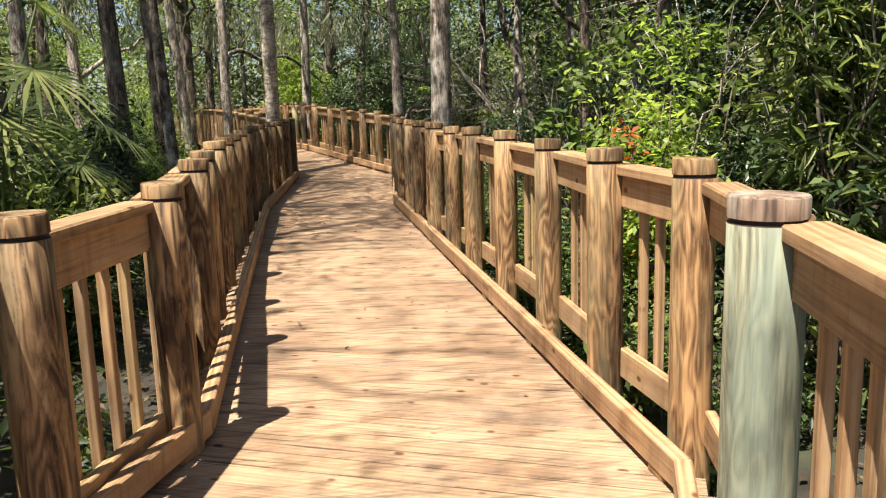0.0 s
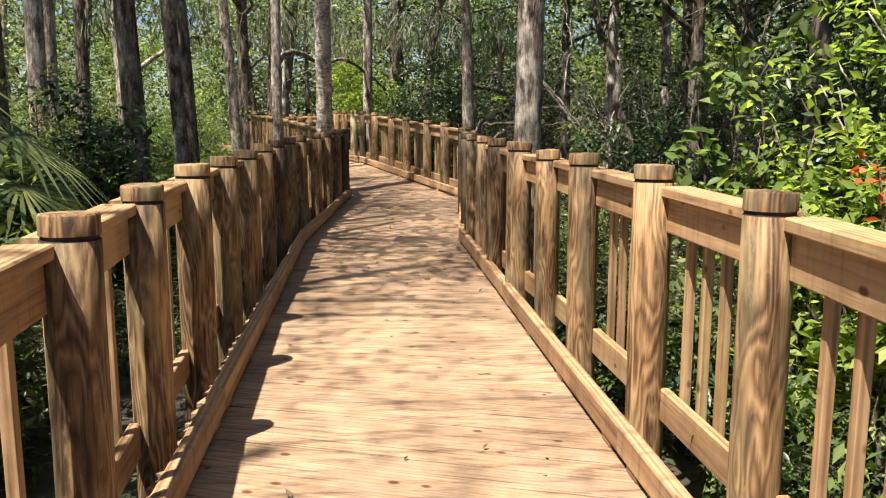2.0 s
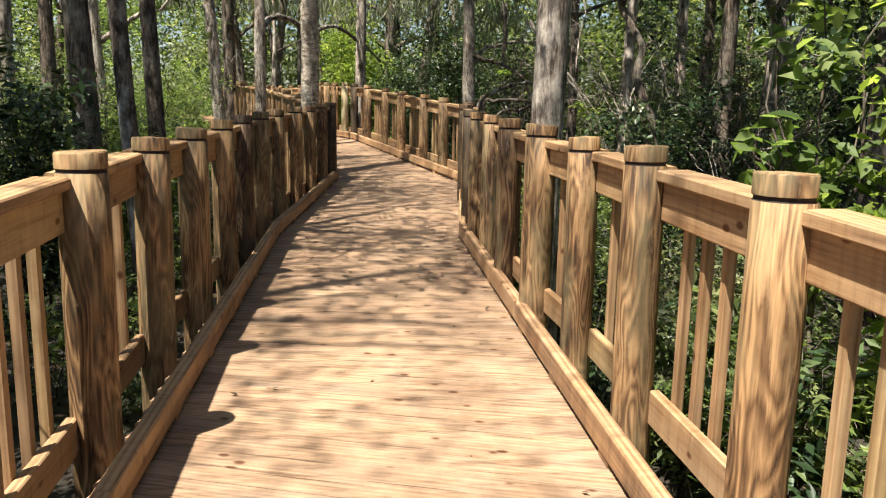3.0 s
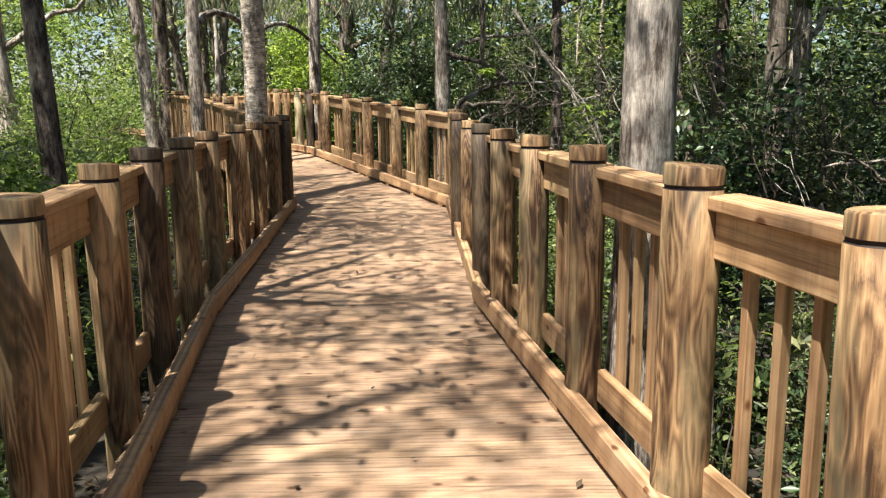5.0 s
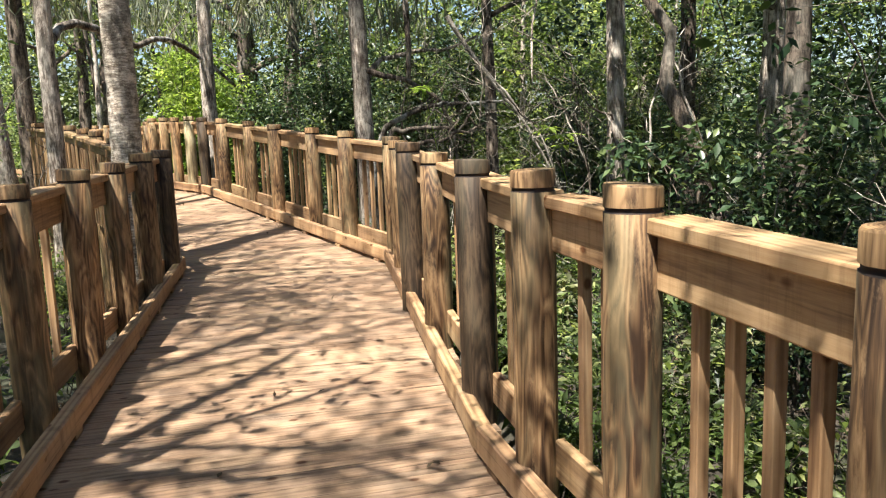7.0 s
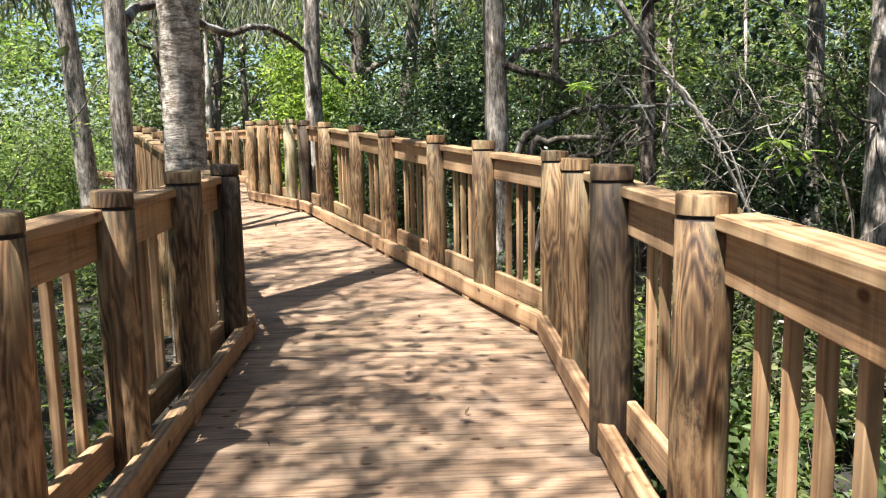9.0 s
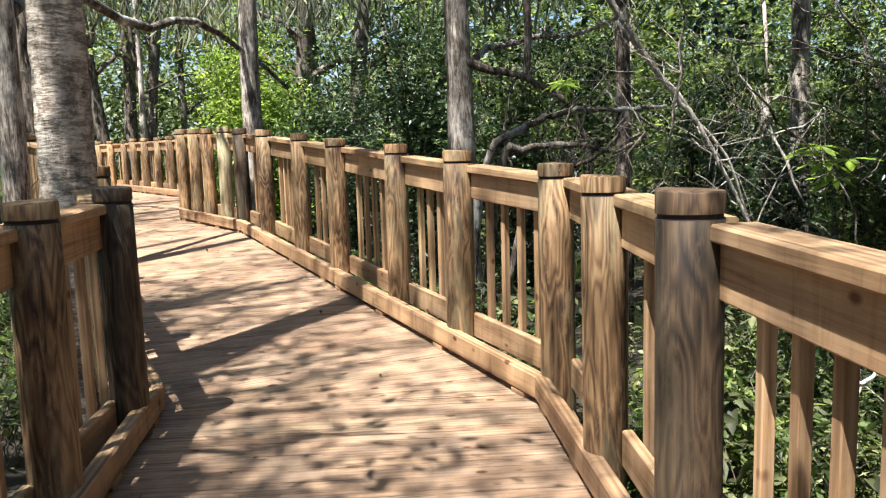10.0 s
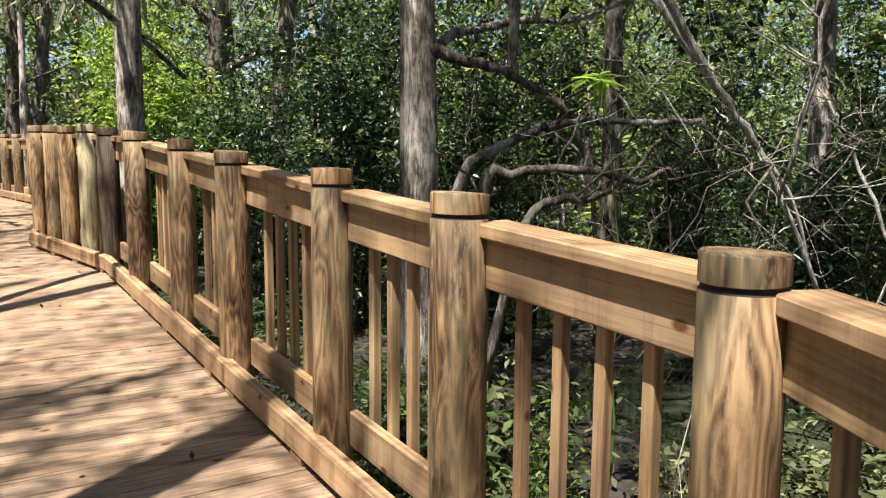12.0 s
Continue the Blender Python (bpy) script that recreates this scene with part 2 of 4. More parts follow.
def ground_mat():
    m, n, l, p = material("swamp_soil")
    tc = n.new("ShaderNodeTexCoord")
    f = noise_tex(n, l, tc.outputs["Object"], 3.0, 8, 0.7)
    r = ramp(n, [(0.3, (0.012, 0.010, 0.007)), (0.55, (0.032, 0.025, 0.016)), (0.75, (0.07, 0.053, 0.035))])
    l.new(f, r.inputs[0])
    g = ramp(n, [(0.5, (0, 0, 0)), (0.65, (1, 1, 1))])
    l.new(noise_tex(n, l, tc.outputs["Object"], 0.6, 4), g.inputs[0])
    l.new(mixed(n, l, maths(n, l, "MULTIPLY", g.outputs[0], 0.5), r.outputs[0], (0.05, 0.075, 0.025)), p.inputs["Base Color"])
    p.inputs["Roughness"].default_value = 0.85
    bump(n, l, p, f, 0.8, 0.05)
    return m


SOIL = ground_mat()


def water_mat():
    m, n, l, p = material("swamp_water")
    tc = n.new("ShaderNodeTexCoord")
    r = ramp(n, [(0.4, (0.020, 0.022, 0.014)), (0.65, (0.06, 0.065, 0.035))])
    f = noise_tex(n, l, tc.outputs["Object"], 1.4, 5, 0.6)
    l.new(f, r.inputs[0])
    l.new(r.outputs[0], p.inputs["Base Color"])
    p.inputs["Roughness"].default_value = 0.06
    bump(n, l, p, f, 0.15, 0.02)
    return m


WATER = water_mat()


# ---- builders ----
def link_mesh(name, verts, faces, mat, parent=None, label="", smooth=False):
    me = bpy.data.meshes.new(name)
    me.from_pydata(verts, [], faces)
    me.materials.append(mat)
    if smooth:
        me.polygons.foreach_set("use_smooth", [True] * len(me.polygons))
    ob = new(name, me)
    ob.parent = parent
    if label:
        ob["label"] = label
    return ob


def empty(name, at=(0, 0, 0)):
    ob = new(name)
    ob.location = at
    ob.empty_display_size = 0.1
    return ob


def prism(length, w0, h, w1=None, c=0.005, skew0=0.0, skew1=0.0):
    """A chamfered board along x, centred in y, from z 0 to h; its ends may differ in width and be skewed."""
    w1 = w0 if w1 is None else w1
    verts = []
    for x, w, sk in ((0, w0, skew0), (length, w1, skew1)):
        a = w / 2
        ring = [(-a + c, 0), (a - c, 0), (a, c), (a, h - c), (a - c, h), (-a + c, h), (-a, h - c), (-a, c)]
        verts += [(x + sk * y, y, z) for y, z in ring]
    faces = [tuple(range(7, -1, -1)), tuple(range(8, 16))]
    faces += [(i, (i + 1) % 8, 8 + (i + 1) % 8, 8 + i) for i in range(8)]
    return verts, faces


def along(a, b, up=Vector((0, 0, 1))):
    """The pose at a with x towards b and z upwards."""
    x = (Vector(b) - Vector(a)).normalized()
    y = up.cross(x).normalized()
    z = x.cross(y)
    m = Matrix((x, y, z)).transposed().to_4x4()
    m.translation = a
    return m


def board(name, a, b, width, height, mat, parent, drop=0.0, label="", c=0.006):
    length = (Vector(b) - Vector(a)).length
    ob = link_mesh(name, *prism(length, width, height, c=c), mat, parent, label)
    ob.matrix_basis = along(a, b) @ Matrix.Translation((0, 0, drop))
    return ob


def tube(points, radii, sides=10, wobble=0.0, seed=0, cap=True):
    """Rings of a bent tapered tube."""
    rng = np.random.default_rng(seed)
    pts = [Vector(p) for p in points]
    verts, faces = [], []
    side = None
    for i, p in enumerate(pts):
        d = (pts[min(i + 1, len(pts) - 1)] - pts[max(i - 1, 0)]).normalized()
        if side is None:
            side = d.orthogonal().normalized()
        side = (side - d * side.dot(d)).normalized()
        other = d.cross(side)
        for k in range(sides):
            a = 2 * math.pi * k / sides
            r = radii[i] * (1 + wobble * rng.uniform(-1, 1))
            verts.append(tuple(p + side * (math.cos(a) * r) + other * (math.sin(a) * r)))
    for i in range(len(pts) - 1):
        for k in range(sides):
            k2 = (k + 1) % sides
            faces.append((i * sides + k, i * sides + k2, (i + 1) * sides + k2, (i + 1) * sides + k))
    if cap:
        faces.append(tuple(range(sides - 1, -1, -1)))
        faces.append(tuple(range((len(pts) - 1) * sides, len(pts) * sides)))
    return verts, faces


def bent(a, b, n, sag, seed, rough=0.05):
    """Points of an uneven line from a to b that bows by sag."""
    rng = np.random.default_rng(seed)
    a, b, sag = Vector(a), Vector(b), Vector(sag)
    out = []
    for i in range(n + 1):
        f = i / n
        jit = Vector(rng.normal(0, rough, 3)) * (0 if i in (0, n) else 1)
        out.append(a.lerp(b, f) + sag * (4 * f * (1 - f)) + jit)
    return out


def leaf_mesh(name, centres, size, mat, parent=None, seed=1, stretch=2.2, droop=0.35, flat=0.5, smooth=False, rich=False):
    """One mesh of folded leaves, each with its own turn, at the centres given."""
    rng = np.random.default_rng(seed)
    c = np.asarray(centres, dtype=np.float64)
    k = len(c)
    axis = rng.normal(0, 1, (k, 3))
    axis[:, 2] = axis[:, 2] * 0.5 - droop
    axis /= np.linalg.norm(axis, axis=1)[:, None]
    up = rng.normal(0, 1, (k, 3)) * (1 - flat)
    up[:, 2] += flat * 2
    side = np.cross(axis, up)
    side /= np.linalg.norm(side, axis=1)[:, None] + 1e-9
    nor = np.cross(side, axis)
    s = size * rng.uniform(0.6, 1.35, k)[:, None]
    ln, wd = axis * s, side * s / stretch
    if rich:
        v = np.empty((k, 6, 3))
        bend = nor * s
        v[:, 0] = c
        v[:, 1] = c + ln * 0.28 + wd * 0.42 + bend * 0.06
        v[:, 2] = c + ln * 0.62 + wd * 0.40 + bend * 0.05
        v[:, 3] = c + ln - bend * 0.10
        v[:, 4] = c + ln * 0.62 - wd * 0.40 + bend * 0.05
        v[:, 5] = c + ln * 0.28 - wd * 0.42 + bend * 0.06
        shape = [(0, 1, 2), (0, 2, 3), (0, 3, 4), (0, 4, 5)]
    else:
        v = np.empty((k, 4, 3))
        v[:, 0] = c
        v[:, 1] = c + ln * 0.45 + wd * 0.5 + nor * s * 0.07
        v[:, 2] = c + ln
        v[:, 3] = c + ln * 0.45 - wd * 0.5 + nor * s * 0.07
        shape = [(0, 1, 2), (0, 2, 3)]
    corners, tris = v.shape[1], len(shape)
    base = np.arange(k)[:, None] * corners
    tri = np.concatenate([base + np.array([t]) for t in shape], axis=1).reshape(-1)
    me = bpy.data.meshes.new(name)
    me.vertices.add(corners * k)
    me.vertices.foreach_set("co", v.reshape(-1))
    me.loops.add(3 * tris * k)
    me.loops.foreach_set("vertex_index", tri.astype(np.int32))
    me.polygons.add(tris * k)
    me.polygons.foreach_set("loop_start", (np.arange(tris * k) * 3).astype(np.int32))
    me.update(calc_edges=True)
    me.materials.append(mat)
    ob = new(name, me)
    ob.parent = parent
    return ob


def clumps(rng, centres, radius, per, squash=0.7):
    """Points thrown round each centre, denser towards its rim's top."""
    centres = np.asarray(centres)
    c = np.repeat(centres, per, axis=0)
    d = rng.normal(0, 1, c.shape)
    d /= np.linalg.norm(d, axis=1)[:, None]
    r = radius * rng.uniform(0.15, 1.0, len(c)) ** 0.6
    d[:, 2] *= squash
    return c + d * r[:, None]


# ---- the plan of the boardwalk: inner edges of the walked way, left and right, and its height ----
EDGE_L = [(-3.70, -5.0), (-0.52, 3.5), (-0.66, 11.4), (-0.31, 16.2), (-2.00, 21.3), (-2.95, 23.6), (-3.7, 28.2), (-6.0, 33.4), (-8.0, 36.8)]
EDGE_R = [(-1.90, -5.0), (1.27, 2.6), (1.10, 11.4), (1.56, 15.85), (-0.29, 21.7), (-1.22, 23.4), (-1.9, 28.5), (-4.3, 33.7), (-6.4, 37.5)]
LEVEL_Y = [-5, 0, 2, 5, 8, 11, 14, 16, 17.5, 19.4, 21.6, 23.5, 28, 41]
LEVEL_Z = [0.0, 0.0, 0.035, 0.11, 0.18, 0.24, 0.315, 0.37, 0.465, 0.60, 0.745, 0.81, 0.84, 0.88]
GROUND = -0.45


def level(y):
    return float(np.interp(y, LEVEL_Y, LEVEL_Z))


def on_deck(p, dz=0.0):
    return Vector((p[0], p[1], level(p[1]) + dz))


def shifted(line, by):
    """The line moved sideways, to its right when by is positive."""
    out = []
    for i, p in enumerate(line):
        norms = []
        for a, b in ((i - 1, i), (i, i + 1)):
            if a >= 0 and b < len(line):
                d = (Vector(line[b]) - Vector(line[a])).normalized()
                norms.append(Vector((d.y, -d.x)))
        nrm = sum(norms, Vector((0, 0))) / len(norms)
        nrm = nrm / nrm.length_squared
        out.append((p[0] + nrm.x * by, p[1] + nrm.y * by))
    return out


# ---- ground ----
def build_ground():
    n = 150
    xs = np.concatenate([[-900, -300, -120], np.linspace(-50, 50, n), [120, 300, 900]])
    ys = np.concatenate([[-900, -300, -100], np.linspace(-20, 80, n), [120, 300, 900]])
    verts, faces = [], []
    for y in ys:
        for x in xs:
            h = noise.noise((x * 0.25, y * 0.25, 0)) * 0.16 + noise.noise((x * 1.1, y * 1.1, 3)) * 0.06
            verts.append((x, y, GROUND + h))
    w = len(xs)
    for j in range(len(ys) - 1):
        for i in range(w - 1):
            faces.append((j * w + i, j * w + i + 1, (j + 1) * w + i + 1, (j + 1) * w + i))
    ob = link_mesh("ground", verts, faces, SOIL, smooth=True)
    tagged(ob, "dark damp swamp soil with patches of moss and litter", "ground", kind="structure")


build_ground()
pool = link_mesh("water", [(2.6, 14.0, -0.44), (14.0, 14.0, -0.44), (14.0, 26.0, -0.44), (2.6, 26.0, -0.44)], [(0, 1, 2, 3)], WATER)
tagged(pool, "dark still swamp water in the low ground", "water", kind="structure")


# ---- posts and rails ----
POSTS_R = [(-1.22, -3.7), (-0.85, -2.8), (-0.48, -1.9), (-0.10, -1.0), (0.42, -0.05), (0.93, 1.0), (1.20, 1.93), (1.47, 2.86), (1.42, 3.68), (1.45, 4.76), (1.42, 5.77), (1.38, 6.77), (1.35, 7.62),
           (1.28, 8.45), (1.25, 9.40), (1.25, 10.33), (1.23, 11.02), (1.26, 11.82), (1.375, 13.04), (1.45, 14.02), (1.57, 14.92), (1.70, 15.86),
           (1.385, 16.83), (1.11, 17.71), (0.757, 18.8), (0.437, 19.82), (0.085, 20.95), (-0.23, 21.9), (-0.47, 22.38), (-0.71, 22.88), (-0.95, 23.37), (-1.16, 23.78),
           (-1.24, 24.6), (-1.33, 25.4), (-1.43, 26.3), (-1.58, 27.3), (-1.75, 28.5), (-2.15, 29.4), (-2.57, 30.3), (-2.98, 31.2), (-3.40, 32.1), (-3.80, 33.0), (-4.2, 33.4), (-4.7, 34.2), (-5.15, 35.1), (-5.55, 36.0), (-5.95, 36.9)]
POSTS_L = [(-3.50, -3.9), (-3.10, -2.9), (-2.70, -1.9), (-2.32, -0.9), (-2.0, -0.2), (-1.65, 0.65), (-1.27, 1.55), (-0.88, 2.47), (-0.635, 3.42), (-0.70, 4.68), (-0.77, 5.65), (-0.81, 6.68), (-0.85, 7.70), (-0.84, 8.6),
           (-0.84, 9.6), (-0.85, 10.5), (-0.85, 11.45), (-0.79, 12.35), (-0.71, 13.24), (-0.60, 14.12), (-0.52, 15.05), (-0.42, 15.92),
           (-0.80, 17.22), (-1.12, 18.15), (-1.45, 19.1), (-1.77, 20.1), (-2.10, 21.1), (-2.50, 22.1), (-2.88, 23.1), (-3.15, 23.9), (-3.33, 24.9), (-3.5, 25.9), (-3.67, 26.9), (-3.88, 28.2)]
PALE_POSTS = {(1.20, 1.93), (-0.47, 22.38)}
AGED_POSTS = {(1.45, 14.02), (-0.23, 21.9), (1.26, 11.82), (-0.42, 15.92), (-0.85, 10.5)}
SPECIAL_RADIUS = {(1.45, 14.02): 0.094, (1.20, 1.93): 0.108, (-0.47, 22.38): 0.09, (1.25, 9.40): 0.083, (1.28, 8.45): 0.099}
POST_TOP = 1.25


def post_mesh(height, seed, radius):
    """A turned log with a cut groove under its top and a worn, slightly chamfered head."""
    rng = random.Random(seed)
    top = height
    g = height - 0.07
    prof = [(0, 1.0), (0.3, 1.0), (height * 0.5, 0.99), (height * 0.8, 0.985), (g - 0.008, 0.985), (g - 0.005, 0.93), (g + 0.005, 0.93), (g + 0.008, 0.99), (top - 0.006, 0.985), (top, 0.945)]
    sides = 22
    lob = [1 + 0.02 * rng.uniform(-1, 1) for _ in range(sides)]
    tilt = rng.uniform(-0.03, 0.03), rng.uniform(-0.03, 0.03)
    verts, faces = [], []
    for z, f in prof:
        for k in range(sides):
            a = 2 * math.pi * k / sides
            x, y = math.cos(a) * radius * f * lob[k], math.sin(a) * radius * f * lob[k]
            zz = z + ((tilt[0] * x + tilt[1] * y) * 2 if z > g + 0.02 else 0)
            verts.append((x, y, zz))
    for i in range(len(prof) - 1):
        for k in range(sides):
            k2 = (k + 1) % sides
            faces.append((i * sides + k, i * sides + k2, (i + 1) * sides + k2, (i + 1) * sides + k))
    c = len(verts)
    verts.append((0, 0, top + 0.004))
    last = (len(prof) - 1) * sides
    faces += [(last + k, last + (k + 1) % sides, c) for k in range(sides)]
    meshes = []
    cut = 7
    for part_name, keep in (("post", lambda f: min(v // sides for v in f) < cut), ("post_head", lambda f: min(v // sides for v in f) >= cut)):
        me = bpy.data.meshes.new(part_name)
        mine = [f for f in faces if keep(f)]
        used = sorted({v for f in mine for v in f})
        at = {v: k for k, v in enumerate(used)}
        me.from_pydata([verts[v] for v in used], [], [tuple(at[v] for v in f) for f in mine])
        for poly in me.polygons:
            poly.use_smooth = len(poly.vertices) == 4 and abs(poly.normal.z) < 0.25
            # slot 1, the shade-dark colour, goes on the groove ring
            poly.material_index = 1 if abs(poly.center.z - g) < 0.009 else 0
        meshes.append(me)
    return meshes


BALUSTER = bpy.data.meshes.new("baluster")
bv, bf = prism(1.0, 0.038, 0.038, c=0.003)
BALUSTER.from_pydata(bv, [], bf)
BALUSTER.materials.append(RAIL)


def railing(posts, first, last, inward, down, label):
    """A stretch of railing: its posts, and between each two a flat cap board, a face board, a low board and balusters."""
    thing = empty("railing", on_deck(posts[first]))
    base = thing.location.copy()
    rng = random.Random(first * 7 + len(posts))

    def put(ob):
        ob.matrix_basis = Matrix.Translation(-base) @ ob.matrix_basis
        return ob

    stop = len(posts) if last is None else last
    for i in range(first, stop):
        p = posts[i]
        z0 = GROUND - 0.1
        radius = SPECIAL_RADIUS.get(p) or 0.0885 * rng.uniform(0.93, 1.06)
        dz = rng.uniform(-0.012, 0.012) - down - (0.035 if p == (1.375, 13.04) else 0.0)
        me = post_mesh(level(p[1]) + POST_TOP + dz - z0, i * 13 + len(posts), radius)
        for m in me:
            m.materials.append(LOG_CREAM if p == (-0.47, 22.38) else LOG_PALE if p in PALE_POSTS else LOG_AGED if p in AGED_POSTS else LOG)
            m.materials.append(GROOVE_SHADE)
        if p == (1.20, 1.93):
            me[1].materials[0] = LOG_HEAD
        ob = new("post", me[0])
        head = new("post_head", me[1])
        head.parent = ob
        ob.parent = thing
        ob.matrix_basis = pose(p[0], p[1], z0, rng.uniform(-0.5, 0.5), rng.uniform(-0.5, 0.5), rng.uniform(0, 360))
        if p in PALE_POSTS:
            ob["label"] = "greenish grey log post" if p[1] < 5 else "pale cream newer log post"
        put(ob)
        if i + 1 >= len(posts):
            continue
        q = posts[i + 1]
        d = (Vector(q) - Vector(p)).normalized()
        inn = Vector((-d.y, d.x)) * inward
        ends = [Vector(p) + d * 0.06, Vector(q) - d * 0.06]

        def line(dz_, off):
            return [on_deck((e.x + inn.x * off, e.y + inn.y * off), dz_ - down) for e in ends]

        put(board("cap_board", *line(1.125, -0.078), 0.140, 0.046, RAIL, thing))
        put(board("face_board", *line(0.965, -0.065), 0.045, 0.158, RAIL, thing))
        put(board("low_board", *line(0.10, -0.068), 0.045, 0.15, RAIL, thing))
        a, b = line(0.13, -0.108)
        span = (b - a).length
        k = max(2, round(span / 0.178))
        for j in range(k):
            f = (j + 0.7) / (k + 0.4)
            pt = a.lerp(b, f)
            bal = new("baluster", BALUSTER)
            bal.parent = thing
            turn = math.atan2(d.y, d.x)
            bal.matrix_basis = Matrix.Translation(pt) @ Matrix.Rotation(turn, 4, "Z") @ Matrix.Rotation(radians(-90), 4, "Y") @ Matrix.Diagonal((0.90, 1, 1, 1))
            put(bal)
    tagged(thing, label, "railing", "railings along the boardwalk")


RAIL_LABEL = "golden-brown pine railing with round log posts and square balusters"
for cuts, posts, inward, down in (((0, 7, 17, 21, 28, 36), POSTS_R, 1, 0.0), ((0, 8, 16, 21, 29, 33), POSTS_L, -1, 0.045)):
    for a, b in zip(cuts, (*cuts[1:], None)):
        railing(posts, a, b, inward, down, RAIL_LABEL)


# ---- kerb boards on the deck's sides ----
def curb_run(edge, outward, label):
    outer = shifted(edge, outward * 0.04)
    for i in range(len(edge) - 1):
        thing = empty("curb_rail", on_deck(outer[i]))
        base = thing.location.copy()
        a, b = Vector(outer[i]), Vector(outer[i + 1])
        length = (b - a).length
        pieces = max(1, round(length / 2.6))
        for k in range(pieces):
            p, q = a.lerp(b, k / pieces), a.lerp(b, (k + 1) / pieces)
            ob = board("curb_board", on_deck(p, 0.028), on_deck(q, 0.028), 0.07, 0.125, CURB, thing, c=0.008)
            ob.matrix_basis = Matrix.Translation(-base) @ ob.matrix_basis @ Matrix.Translation((0.002, 0, 0))
            for f in (0.06, 0.36, 0.66, 0.94):
                s = p.lerp(q, f)
                d = (q - p).normalized() * 0.06
                blk = board("spacer_block", on_deck(s - d, 0.0), on_deck(s + d, 0.0), 0.06, 0.030, CURB, thing, c=0.003)
                blk.matrix_basis = Matrix.Translation(-base) @ blk.matrix_basis
        tagged(thing, label, "curb rail", "curb rails along the deck")


curb_run(EDGE_L, -1, "sawn pine curb rail raised on small blocks")
curb_run(EDGE_R, 1, "sawn pine curb rail raised on small blocks")


# ---- deck: planks laid across, on beams ----
def build_deck():
    deck = empty("boardwalk_floor")
    tagged(deck, "sun-bleached pine boardwalk planks laid crosswise", "floor", kind="structure")
    fan_l, fan_r = [*EDGE_L[:4], (-0.355, 16.33), *EDGE_L[4:]], [*EDGE_R[:4], (1.275, 16.75), *EDGE_R[4:]]
    el, er = shifted(fan_l, -0.17), shifted(fan_r, 0.17)
    rng = random.Random(4)
    for i in range(len(el) - 1):
        l0, l1, r0, r1 = (Vector(v) for v in (el[i], el[i + 1], er[i], er[i + 1]))
        mean = ((l1 - l0).length + (r1 - r0).length) / 2
        n = round(mean / (0.142 if i < 6 else 0.2))
        for k in range(n):
            f0, f1 = k / n, (k + 1) / n
            fm = (f0 + f1) / 2
            a, b = l0.lerp(l1, fm), r0.lerp(r1, fm)
            gap = rng.choice((0.0012, 0.0015, 0.002, 0.002, 0.003, 0.004, 0.006, 0.011))
            w0 = (l1 - l0).length / n - gap
            w1 = (r1 - r0).length / n - gap
            d = (b - a).normalized()
            perp = Vector((-d.y, d.x))
            w0 *= abs((l1 - l0).normalized().dot(perp))
            w1 *= abs((r1 - r0).normalized().dot(perp))
            ln = (b - a).length + rng.uniform(-0.012, 0.012)
            ob = link_mesh("plank", *prism(ln, w0, 0.038, w1, c=0.002), PLANK, deck)
            lift = rng.uniform(-0.002, 0.001)
            mid_y = (a.y + b.y) / 2
            slope = (level(mid_y + 0.1) - level(mid_y - 0.1)) / 0.2
            ob.matrix_basis = along(on_deck(a, lift - 0.038), on_deck(b, lift - 0.038 + rng.uniform(-0.001, 0.001)), Vector((0, -slope, 1)).normalized())
        for off in (0.12, 0.5, 0.88):
            a, b = l0.lerp(r0, off), l1.lerp(r1, off)
            board("beam", on_deck(a, -0.25), on_deck(b, -0.25), 0.08, 0.20, CURB, deck)


# ---- trees ----
def trunk_points(x, y, top, lean, seed, n=14):
    rng = np.random.default_rng(seed)
    pts, off = [], np.zeros(2)
    for i in range(n + 1):
        f = i / n
        off = off + rng.normal(0, 0.03, 2)
        pts.append((x + lean[0] * f * top + off[0] * f, y + lean[1] * f * top + off[1] * f, GROUND - 0.15 + f * top))
    return pts


